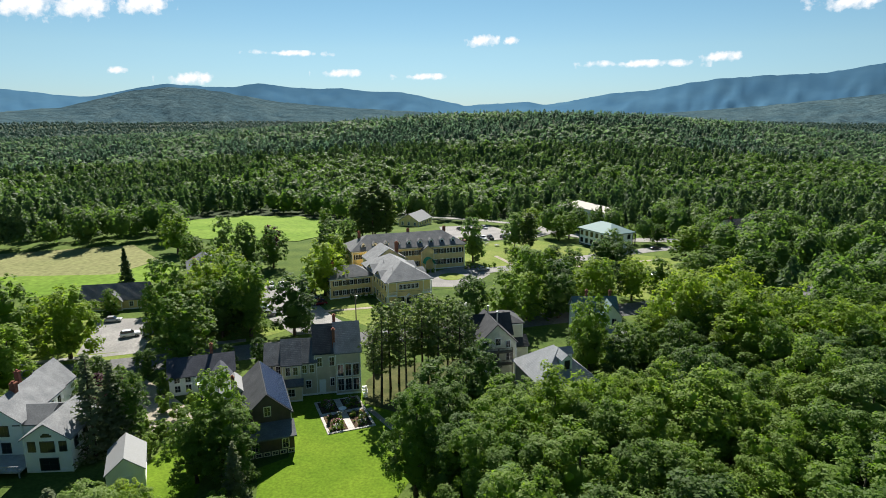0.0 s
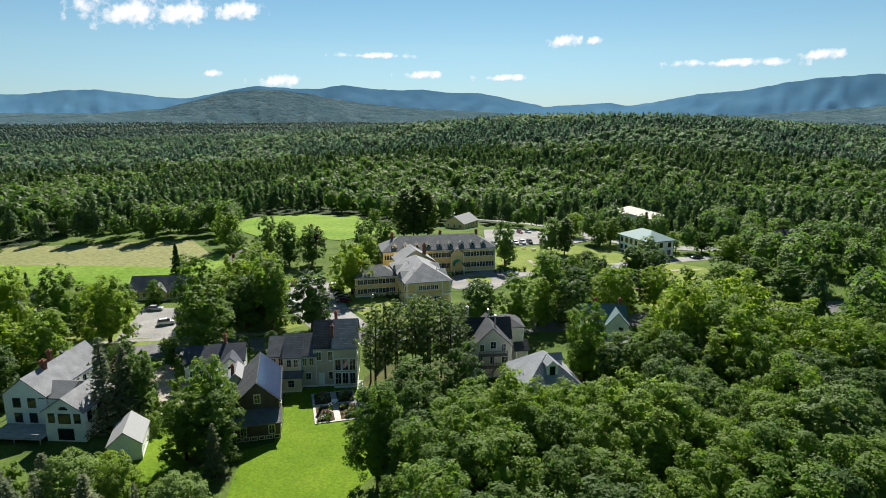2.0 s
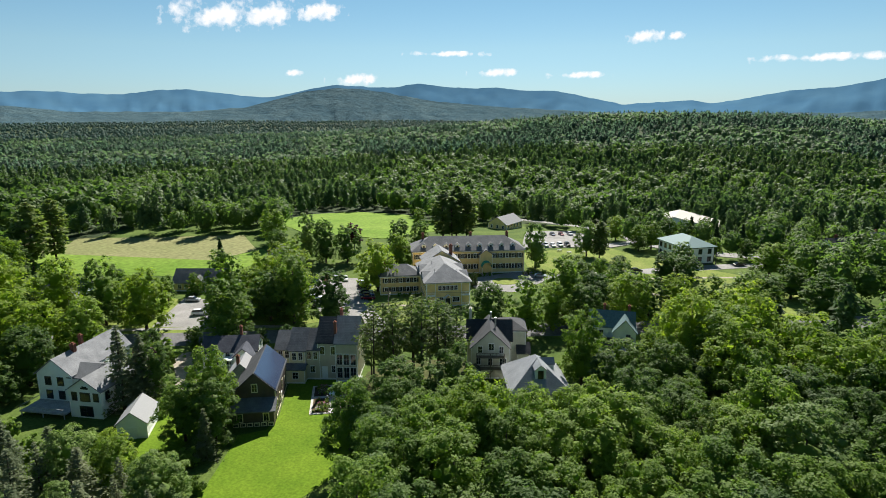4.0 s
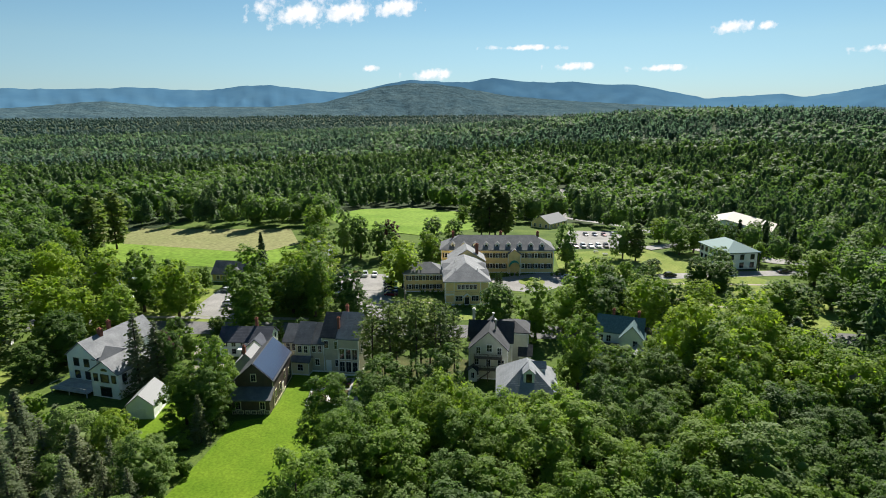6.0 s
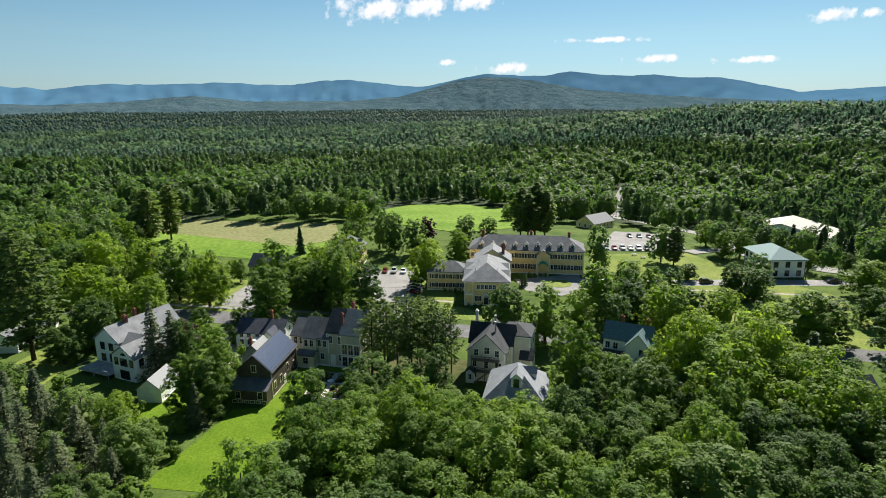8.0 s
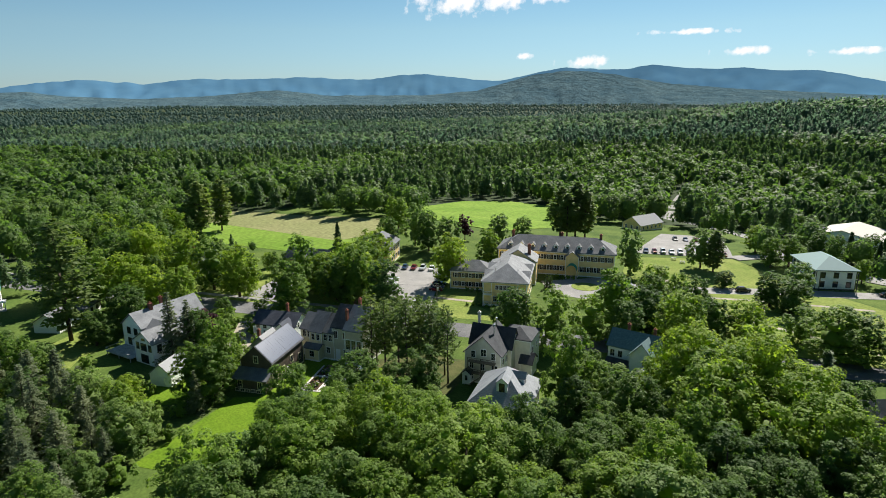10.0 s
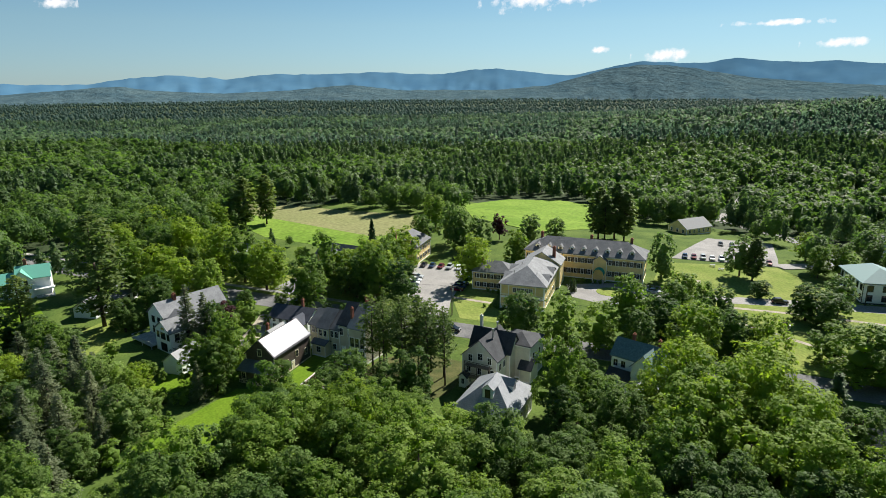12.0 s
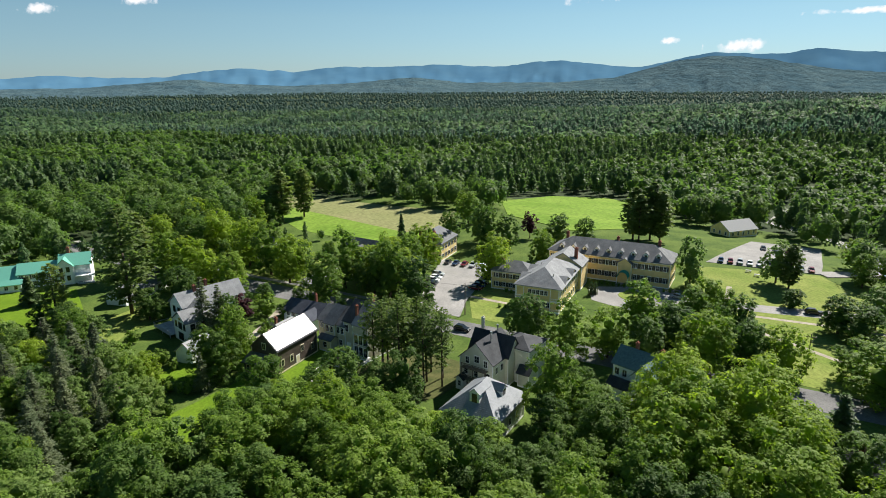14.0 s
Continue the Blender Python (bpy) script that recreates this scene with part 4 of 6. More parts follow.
def green_roof_house():
    h = house("farmhouse", -142.0, 74.0, 70.0, "white farmhouse with bright green metal roofs", (-20, -8, 20, 8))
    block(h, 8.0, 0, 9.0, 8.5, 6.4, 3.0, "gable", "x", WHITE, ROOF_GREEN)
    block(h, 5.0, -3.4, 5.0, 3.4, 6.4, 2.4, "gable", "y", WHITE, ROOF_GREEN)
    block(h, -2.6, -0.4, 12.0, 7.5, 5.0, 2.6, "gable", "x", WHITE, ROOF_GREEN)
    block(h, -14.5, 0, 12.0, 9.0, 3.6, 3.4, "gable", "x", WHITE, ROOF_GREEN)
    block(h, -13.0, -5.4, 11.0, 3.2, 2.6, 1.0, "gable", "x", WHITE, ROOF_GREEN)
    for u in (-1.0, 1.0):
        for z in (4.4, 1.5):
            window(h, pose(5.0 + u, -5.1, z), 0.8, 1.5, False, SHUTTER)
    row_of_windows(h, "front", spread(-4.6, 4.6, 4), 3.2, 12, 7.5, -2.6, -0.4, shutters=True, wh=1.3)
    row_of_windows(h, "front", spread(-4.6, 4.6, 4), 0.9, 12, 7.5, -2.6, -0.4, shutters=True, wh=1.4)
    row_of_windows(h, "front", spread(-4, 4, 4), 0.9, 11, 3.2, -13.0, -5.4, wh=1.2)
    chimney(h, 6.0, 0.8, 8.0, 11.4, 0.9)
    porch(h, 8.4, -6.4, 13.4, -4.25, 2.8, 4)


def low_white_house():
    h = house("bungalow", -107.0, 91.0, 122.0, "long low white bungalow with a sunny timber deck", (-11, -6, 11, 6))
    block(h, 0, 0, 19.0, 7.0, 3.0, 2.2, "gable", "x", WHITE, ROOF_MID)
    row_of_windows(h, "back", spread(-8, 8, 7), 1.0, 19, 7, wh=1.2, trim=SHUTTER)
    row_of_windows(h, "front", spread(-8, 8, 7), 1.0, 19, 7, wh=1.2, trim=SHUTTER)
    child("deck", Shape().box(-6, 3.6, 0.2, 3, 7.0, 0.42).mesh("deck", WOOD), h, None, "new yellow timber deck")


def far_white(name, x, y, yaw, w, d, eave, label, roof):
    h = house(name, x, y, yaw, label, (-w / 2 - 3, -d / 2 - 3, w / 2 + 3, d / 2 + 3))
    block(h, 0, 0, w, d, eave, 3.4, "gable", "x", WHITE, roof)
    block(h, w * 0.25, -d / 2 - 1.2, w * 0.3, 3.0, eave, 2.4, "gable", "y", WHITE, roof)
    for z in ((4.2, 1.2) if eave > 5 else (1.1,)):
        row_of_windows(h, "front", spread(-w / 2 + 1.5, w * 0.05, 4), z, w, d, shutters=eave > 5)
        row_of_windows(h, "left", (-d / 4, d / 4), z, w, d)
        row_of_windows(h, "right", (-d / 4, d / 4), z, w, d)
    chimney(h, -w / 4, 0.4, eave + 2, eave + 4.6, 0.8)
    return h


ROOF_PALE_SLATE = shingles("pale_slate", (0.19, 0.205, 0.225), (0.26, 0.275, 0.295), 0.6)
ROOF_BLUEGREY = plain("blue_grey_metal_roof", (0.20, 0.29, 0.29), 0.7, 0.0, 0.12)
inn()
inn_wing()
annex()
cottage()
white_house()
shed()
solar_barn()
row_house()
blue_roof_house()
fire_escape_house()
slate_barn()
teal_roof_house()
pavilion()
gym()
rear_yellow_house()
green_roof_house()
low_white_house()
far_white("white_villa", 124.0, 258.0, 24.0, 16.0, 9.0, 6.4, "white village house with dark roof and shutters", ROOF_DARK)
far_white("white_villa", 166.0, 236.0, -30.0, 16.0, 9.0, 6.0, "white village house with grey roof", ROOF_MID)
far_white("white_villa", 146.0, 282.0, 10.0, 12.0, 8.0, 5.6, "white village house with pale roof", ROOF_PALE)
far_white("grey_garage", 80.5, 145.0, 36.0, 9.5, 8.0, 3.4, "grey-roofed garage among trees", ROOF_MID)
far_white("white_villa", -176.0, 146.0, 30.0, 13.0, 8.0, 5.6, "white house among the trees", ROOF_MID)
far_white("white_villa", -118.0, 142.0, 18.0, 12.0, 8.0, 5.4, "pale house behind street trees", ROOF_MID)


# ---- trees ----
rng = np.random.default_rng(7)
ICO = bmesh.new()
bmesh.ops.create_icosphere(ICO, subdivisions=1, radius=1.0)
ICO_V = np.array([v.co for v in ICO.verts])
ICO_F = np.array([[v.index for v in f.verts] for f in ICO.faces])
ICO.free()


def quick_mesh(name, verts, faces, material):
    """Many equal-sized faces from arrays."""
    verts, faces = np.asarray(verts, np.float32), np.asarray(faces, np.int32)
    me = bpy.data.meshes.new(name)
    k = faces.shape[1]
    me.vertices.add(len(verts))
    me.vertices.foreach_set("co", verts.ravel())
    me.loops.add(faces.size)
    me.loops.foreach_set("vertex_index", faces.ravel())
    me.polygons.add(len(faces))
    me.polygons.foreach_set("loop_start", np.arange(len(faces), dtype=np.int32) * k)
    me.polygons.foreach_set("loop_total", np.full(len(faces), k, np.int32))
    me.materials.append(material)
    me.update(calc_edges=True)
    return me


def unit(v):
    return v / np.maximum(np.linalg.norm(v, axis=-1, keepdims=True), 1e-6)


def cards(pos, normal, size, aspect=0.75, spread_=0.55):
    """Leaf clumps: small uneven triangles, as (verts, faces)."""
    n = len(pos)
    nrm = unit(normal + spread_ * rng.normal(size=(n, 3)))
    side = unit(np.cross(nrm, rng.normal(size=(n, 3))))
    up = np.cross(nrm, side)
    s = (size * rng.uniform(0.65, 1.3, n))[:, None]
    a = pos - side * s * 0.5 - up * s * aspect * 0.4
    b = pos + side * s * 0.5 - up * s * aspect * rng.uniform(0.0, 0.4, (n, 1))
    c = pos + up * s * aspect * 0.75 + side * s * rng.uniform(-0.3, 0.3, (n, 1))
    v = np.stack([a, b, c], 1).reshape(-1, 3)
    return v, np.arange(3 * n).reshape(-1, 3)


def broad_crown(height, radius, base, lobes, leaves, leaf):
    """An uneven crown: boughs set round an egg-shaped outline, each a heap of flat leafy sprays, with gaps between."""
    rise = height - base
    big = max(7, int(lobes * 0.42))
    phase = rng.uniform(0, 6.28, 4)

    def outline(u, a):
        swell = 1 + 0.16 * np.sin(2 * a + phase[0] + 3 * u) + 0.12 * np.sin(3 * a + phase[1] - 4 * u) + 0.08 * np.sin(5 * a + phase[2] + 6 * u)
        return radius * 1.62 * np.clip(u, 0.03, 1) ** 0.42 * (1.02 - u) ** 0.62 * swell

    bu = (np.arange(big) + rng.uniform(0, 1, big)) / big
    bu = 0.06 + 0.90 * bu ** 0.85
    ba = np.arange(big) * 2.4 + rng.uniform(-0.5, 0.5, big)
    reach = outline(bu, ba) * rng.uniform(0.55, 0.86, big)
    bc = np.stack([np.cos(ba) * reach, np.sin(ba) * reach, base + bu * rise * 0.93], 1)
    br = radius * rng.uniform(0.22, 0.37, big) * (1.1 - 0.35 * bu)
    out = unit(np.stack([np.cos(ba), np.sin(ba), 0.5 + 1.2 * (bu - 0.4)], 1))
    sprays = lobes * 5
    host = rng.choice(big, sprays, p=br ** 2 / np.sum(br ** 2))
    d = unit(rng.normal(size=(sprays, 3)) + 0.75 * out[host] + [0, 0, 0.35])
    sc = bc[host] + d * (br[host] * rng.uniform(0.72, 1.22, sprays))[:, None]
    sc[:, 2] = np.clip(sc[:, 2], base + 0.02 * rise, height)
    sr = radius * rng.uniform(0.075, 0.155, sprays)
    pick = rng.choice(sprays, leaves, p=sr ** 2 / np.sum(sr ** 2))
    ld = unit(rng.normal(size=(leaves, 3)) + 0.5 * d[pick] + [0, 0, 0.45])
    pos = sc[pick] + ld * [1, 1, 0.72] * (sr[pick] * rng.uniform(0.45, 1.18, leaves))[:, None]
    v, f = cards(pos, 0.5 * ld + 0.45 * d[pick] + [0, 0, 0.65], np.full(leaves, leaf), 0.75, 0.38)
    cc = np.concatenate([bc, [[0, 0, base + rise * q] for q in (0.22, 0.42, 0.62)]])
    cr = np.concatenate([br * 0.42, radius * np.array([0.44, 0.48, 0.30])])
    total = len(cc)
    cv = (ICO_V[None] * cr[:, None, None] * rng.uniform(0.75, 1.1, (total, len(ICO_V), 1)) + cc[:, None]).reshape(-1, 3)
    cv[:, 2] = np.maximum(cv[:, 2], 0.0)
    cf = (ICO_F[None] + (np.arange(total) * len(ICO_V))[:, None, None]).reshape(-1, 3)
    return np.concatenate([v, cv]), np.concatenate([f, cf + len(v)])


def pine_crown(height, radius, base, whorls, leaf, droop=0.0, shape=1.0, ragged=0.35, per=6, along=7):
    """Branches in whorls, each a flat plume of needle tufts."""
    pos, nrm, size = [], [], []
    for i in range(whorls):
        u = i / (whorls - 1)
        z = base + (height - base) * u
        reach = radius * ((1 - u) ** shape * 0.95 + 0.07)
        if shape < 0.9:
            reach = radius * min(1.0, 0.6 + 1.3 * u) * (1 - u ** 2.6) ** 0.55 + 0.3
        for k in range(per):
            a = rng.uniform(0, 2 * math.pi)
            L = reach * rng.uniform(1 - ragged, 1.05)
            n = max(3, int(along * L / radius) + 2)
            t = rng.uniform(0.25, 1.0, n) ** 0.8
            off = rng.normal(size=(n, 3)) * [0.28, 0.28, 0.10] * (0.35 + 0.22 * L)
            p = np.stack([math.cos(a) * t * L, math.sin(a) * t * L, z - droop * t * L + 0.18 * L * t * t], 1) + off
            pos.append(p)
            nrm.append(np.tile([0.25 * math.cos(a), 0.25 * math.sin(a), 1.0], (n, 1)))
            size.append(np.full(n, leaf))
    pos, nrm, size = np.concatenate(pos), np.concatenate(nrm), np.concatenate(size)
    return cards(pos, nrm, size, 0.6, 0.5)


def trunk_mesh(height, base, radius, limbs, top=0.8):
    s = Shape()
    lean = rng.uniform(-0.25, 0.25, 2)
    pts = [Vector((lean[0] * u * 2, lean[1] * u * 2, -0.3 + u * height * top)) for u in (0, 0.3, 0.65, 1)]
    for i in range(3):
        s.tube(pts[i], pts[i + 1], radius * (1.15, 0.85, 0.6)[i], radius * (0.85, 0.6, 0.2)[i], 7)
    for i in range(limbs):
        a, u = rng.uniform(0, 6.28), rng.uniform(0.25, 0.8)
        z0 = base * 0.85 + (height * top - base) * u * 0.7
        L = height * 0.26 * (1.1 - u * 0.6)
        s.tube((0, 0, z0), (math.cos(a) * L, math.sin(a) * L, z0 + L * 0.7), radius * 0.4, radius * 0.1, 5)
    return s.mesh("trunk", BARK, True)


TREES = {}


def tree_kind(key, name, label, trunk, crown, material):
    home = new(name)
    tagged(home, label, "tree", "village trees")
    child("trunk", trunk, home)
    child("crown", quick_mesh("crown", *crown, material), home)
    TREES[key] = [home, 0]


def kinds(key, count, name, label, height, radius, base, lobes, leaves, leaf, material, trunk_r=0.3):
    """Models of a kind in three weights: for trees close to the flight, further, and far."""
    NATIVE[key] = (height, radius)
    for lod, (n, share, size) in {"n": (count, 1.0, 1.0), "m": (count, 0.6, 1.28), "l": (2, 0.3, 1.75)}.items():
        for i in range(n):
            crown = broad_crown(height * rng.uniform(0.94, 1.06), radius, base, lobes, int(leaves * share), leaf * size)
            tree_kind((key, lod, i), name, label, trunk_mesh(height, base, trunk_r, 6), crown, material)


NATIVE = {}
kinds("maple", 4, "maple_tree", "tall leafy green maple with a lobed crown", 16, 5.6, 0.6, 66, 13000, 0.31, LEAF, 0.34)
kinds("lime", 3, "maple_tree", "sunlit yellow-green maple with a full crown", 16, 6.2, 0.8, 70, 13500, 0.32, LEAF_LIME, 0.36)
kinds("dark", 3, "oak_tree", "dark green broadleaf tree with a dense crown", 15, 5.2, 0.4, 60, 12000, 0.31, LEAF_DARK, 0.32)
kinds("grey", 2, "willow_tree", "greyish green tree with feathery foliage", 13, 4.8, 0.6, 58, 11000, 0.28, LEAF_GREY, 0.28)
kinds("bush", 2, "shrub", "dense green garden shrub on the ground", 3.2, 1.9, 0.1, 18, 1100, 0.28, LEAF, 0.08)
kinds("purple", 1, "plum_tree", "small purple-leaved tree beside a house", 7, 3.2, 1.4, 26, 2400, 0.34, LEAF_PURPLE, 0.16)
for lod, leaf, w, per, along in (("n", 0.55, 24, 8, 13), ("m", 0.78, 22, 7, 12), ("l", 1.3, 20, 7, 8)):
    for i in range(2):
        tree_kind(("pine", lod, i), "pine_tree", "tall white pine with layered dark crown and bare trunk", trunk_mesh(21, 8, 0.26, 5, 0.98), pine_crown(21 + i, 4.2, 4.0 - i, w + 6, leaf, 0.05, 0.75, 0.42, per + 2, along + 3), NEEDLE)
        tree_kind(("spruce", lod, i), "spruce_tree", "dark pointed spruce with drooping branches", trunk_mesh(13, 1, 0.2, 0, 0.98), pine_crown(13, 3.0, 0.6, w + 4, leaf * 0.85, 0.35, 0.95, 0.25, per + 3, along + 2), NEEDLE_BLUE)
        tree_kind(("larch", lod, i), "larch_tree", "wispy grey-green conifer with thin drooping branches", trunk_mesh(15, 1, 0.2, 0, 0.98), pine_crown(15, 3.4, 0.8, w + 6, leaf * 0.66, 0.22, 0.92, 0.5, per + 4, along + 6), NEEDLE_GREY)
        tree_kind(("redpine", lod, i), "pine_tree", "tall slim pine with a tufted crown above a long bare trunk", trunk_mesh(20, 9, 0.24, 4, 0.98), pine_crown(20, 3.5, 5.6 + 1.8 * i, 19, leaf * 0.82, -0.12, 0.6, 0.6, 7, along + 3), NEEDLE)
NATIVE["pine"], NATIVE["spruce"], NATIVE["larch"], NATIVE["redpine"] = (21, 4.2), (13, 3.0), (15, 3.4), (20, 3.0)
COUNTS = {}
for key, lod, _ in TREES:
    COUNTS[key, lod] = COUNTS.get((key, lod), 0) + 1
PLANTED = []


def plant(key, x, y, height, radius=0.0):
    """Stand a tree of a kind at a place; the first one planted is the model itself."""
    u = min(1.0, max(0.0, (x * 97 + y * 31) / (97 ** 2 + 31 ** 2)))
    d = math.hypot(x - 97 * u, y - 31 * u)
    lod = "n" if d < 82 else "m" if d < 135 else "l"
    slot = TREES[(key, lod, int(rng.integers(COUNTS[key, lod])))]
    s = height / NATIVE[key][0]
    w = radius / NATIVE[key][1] if radius else s * rng.uniform(0.92, 1.2)
    m = pose(x, y, ground_z(x, y) - 0.05, 0, 0, rng.uniform(0, 360)) @ Matrix.Diagonal((w, w, s, 1))
    ob = slot[0] if slot[1] == 0 else copy_thing(slot[0], m)
    ob.matrix_basis = m
    slot[1] += 1
    PLANTED.append((x, y, NATIVE[key][1] * w))
    return ob


# the pines between the garden and the grey house
CENTRE_PINES = [(-12, 113, 19), (-9, 119, 18), (-7, 112, 19), (-4, 116, 20), (-1, 112, 20), (1, 118, 19), (3.5, 115, 18), (-6, 123, 17), (-2, 122, 18), (-14, 117, 14), (5, 119, 17), (-10.5, 116, 18), (-3, 119, 19), (2, 122, 17)]
for x, y, hgt in CENTRE_PINES:
    plant("redpine", x, y, hgt)
STREET_TREES = [("maple", -56, 127, 17, 7.4), ("maple", -66, 142, 20, 7.0), ("maple", -47.5, 146, 19.5, 6.6), ("dark", -37, 147, 16, 6.4), ("lime", -35.5, 180.5, 17.5, 7.2), ("dark", 6.4, 146, 16.5, 6.2), ("maple", 16, 150, 15.6, 6.2), ("maple", 31, 124, 18, 5.4), ("maple", 24.5, 168, 18, 6.4), ("dark", 33, 170, 14, 6.0), ("lime", 42, 166, 15, 7.0), ("lime", 53, 131, 22, 7.8), ("lime", 64, 132, 22.5, 8.6), ("maple", -4, 81, 17, 5.6), ("lime", 16.5, 82, 20, 7.2), ("maple", 15, 99, 10, 4.8), ("lime", 24, 100, 9.0, 4.6), ("maple", 33, 104, 10, 5), ("maple", 22, 158, 13, 5.4), ("dark", 31, 160, 13, 5.4), ("spruce", -14.5, 131, 9, 2.6)]
WEST_TREES = [("lime", -84, 132, 17.5, 7.4), ("lime", -127, 128, 19, 8.0), ("lime", -111, 131, 18, 7.2), ("maple", -97, 132, 18.5, 7.0), ("lime", -103, 106, 17, 7.4), ("lime", -92, 107, 16, 6.8), ("maple", -84, 112, 15, 6.2), ("maple", -112, 102, 18, 8.0), ("dark", -84, 96, 14, 6.4), ("larch", -56.4, 91.5, 17.5, 4.8), ("larch", -54.6, 95.0, 15, 4.4), ("dark", -53.5, 97, 13, 3.8), ("maple", -35.5, 90, 16, 4.8), ("maple", -37, 84, 12, 4.6), ("purple", -61, 104.5, 9, 3.4)]
COMMON_TREES = [("dark", 79, 184, 13, 7.0), ("grey", 62, 224, 12, 5.5), ("lime", 41, 286, 11, 5.6), ("grey", 29, 246, 15, 5.2), ("pine", 34, 243, 14, 4.2), ("grey", 11, 223, 17.5, 5.4), ("dark", 41, 226, 6, 3.6), ("dark", 56, 214, 11, 5.4), ("dark", 62, 210, 11, 5.6), ("maple", 67, 187, 10, 5.0), ("maple", 26, 203, 11, 5.4), ("maple", 74, 178, 14, 7.6), ("spruce", 74, 148, 14, 5.0), ("grey", 79, 140, 13, 5.4), ("maple", 92, 230, 12, 7.0)]
BACK_TREES = [("pine", -30, 271, 23, 6.4), ("pine", -35, 266, 21, 6.0), ("pine", -25, 270, 20, 5.6), ("pine", -30, 262, 20, 5.4), ("maple", -37, 207, 14, 5.4), ("dark", -42, 223, 16.5, 6.0), ("dark", -36, 232, 15, 5.0), ("purple", -66, 236, 11, 4.4), ("dark", -68, 212, 18, 5.6), ("grey", -78, 216, 18, 5.6), ("dark", -60, 214, 15, 5.2), ("dark", -86, 208, 14, 5.0), ("spruce", -103, 196, 11, 2.4), ("pine", -168, 176, 25, 6.4), ("pine", -172, 190, 23, 6.0), ("maple", -60, 312, 9, 4.2)]
EDGE_TREES = [("maple", -103, 236, 16, 7.0), ("grey", -158, 148, 18, 8.5), ("pine", -91, 84, 31, 8.4), ("dark", -82, 86, 10, 4.4), ("spruce", -121, 64, 9, 3.6), ("maple", 55, 267, 12, 5.6), ("maple", 105, 250, 13, 8.0), ("dark", 92, 203, 11, 6.0), ("dark", 94, 180, 14, 7.0), ("maple", -130, 100, 17, 7.0), ("pine", -124, 98, 22, 5.6), ("pine", -96, 66, 18, 5.0), ("grey", -72, 52, 13, 5.0), ("grey", -64, 44, 14, 5.4)]
for row in STREET_TREES + WEST_TREES + COMMON_TREES + BACK_TREES + EDGE_TREES:
    plant(*row)


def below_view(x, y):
    """Tree height limit that keeps the hay field in the camera's view; fitted to that view."""
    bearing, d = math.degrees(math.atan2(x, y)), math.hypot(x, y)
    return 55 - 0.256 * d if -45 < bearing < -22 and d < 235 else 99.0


# points kept visible from the camera path: gardens, house fronts and roofs
KEPT_IN_VIEW = [(-26, 92, 1, 0.62), (-31, 96, 3, 0.62), (-31, 101, 7, 1.0), (-48.5, 83, 2, 0.9), (-62, 88, 2.5, 0.9), (-70, 90, 3, 0.9), (-16, 78, 0, 0.5), (-19, 90, 0, 0.55), (-40, 80, 0, 0.8), (14, 122, 5, 0.9), (21, 108, 6, 1.0), (26, 112, 7, 1.0), (34, 142, 6, 1.0), (41, 142, 6, 1.0), (-26, 114, 2, 0.5), (-34, 113, 3, 0.9), (-90, 62, 1, 1.0), (-18, 104, 0, 0.22), (-14, 108, 0, 0.2), (-80, 147, 0, 0.25), (-92, 165, 2, 0.25), (79, 141, 4, 1.0, 0.85), (58, 200, 0, 1.0, 0.8), (46, 214, 0, 1.0, 0.8), (66, 196, 0, 1.0, 0.8), (20, 234, 0, 1.0, 0.7)]


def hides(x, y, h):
    """Whether a tree of that height would block the camera path's view of one of these points."""
    for tx, ty, tz, last, *since in KEPT_IN_VIEW:
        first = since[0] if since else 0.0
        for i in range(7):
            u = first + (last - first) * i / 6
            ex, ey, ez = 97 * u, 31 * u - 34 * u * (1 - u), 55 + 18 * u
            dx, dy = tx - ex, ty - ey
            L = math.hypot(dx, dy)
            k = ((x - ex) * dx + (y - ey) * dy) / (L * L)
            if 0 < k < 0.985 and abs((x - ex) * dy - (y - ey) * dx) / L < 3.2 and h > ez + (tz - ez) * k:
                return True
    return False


def grove(n, poly, keys, h0, h1, gap, margin=2.0, tries=60):
    """Scatter trees over a polygon, a gap apart, off roads, lawns and houses, and out of the camera's sightlines."""
    xs, ys = [p[0] for p in poly], [p[1] for p in poly]
    made = 0
    for _ in range(n * tries):
        if made >= n:
            return
        x, y = rng.uniform(min(xs), max(xs)), rng.uniform(min(ys), max(ys))
        if not inside(x, y, poly) or not is_clear(x, y, margin):
            continue
        if any((x - a) ** 2 + (y - b) ** 2 < (0.5 * gap + 0.5 * max(gap, c)) ** 2 for a, b, c in PLANTED):
            continue
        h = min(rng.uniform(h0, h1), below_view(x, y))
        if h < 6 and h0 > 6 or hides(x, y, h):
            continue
        plant(keys[int(rng.integers(len(keys)))], x, y, h)
        made += 1


# wispy conifers on the scrubby slope
for x, y, hgt in ((-59, 62, 13), (-50, 57, 14), (-43, 56, 13.5), (-36, 50, 13), (-30, 54, 12), (-57, 66, 12), (-24, 47, 12.5), (-14, 47, 12), (-47, 66, 11), (-66, 58, 13), (-38, 62, 11), (-52, 48, 14)):
    plant("larch", x, y, hgt, 4.4)
# leafy trees close before the farmhouse and the carriage house
for row in (("lime", 46, 132, 11.5, 5.6), ("maple", 39, 127, 10.5, 5.2), ("lime", 51, 138, 13, 5.4), ("maple", 32, 132, 10, 4.6), ("maple", 10, 95, 12.5, 5.0)):
    plant(*row)
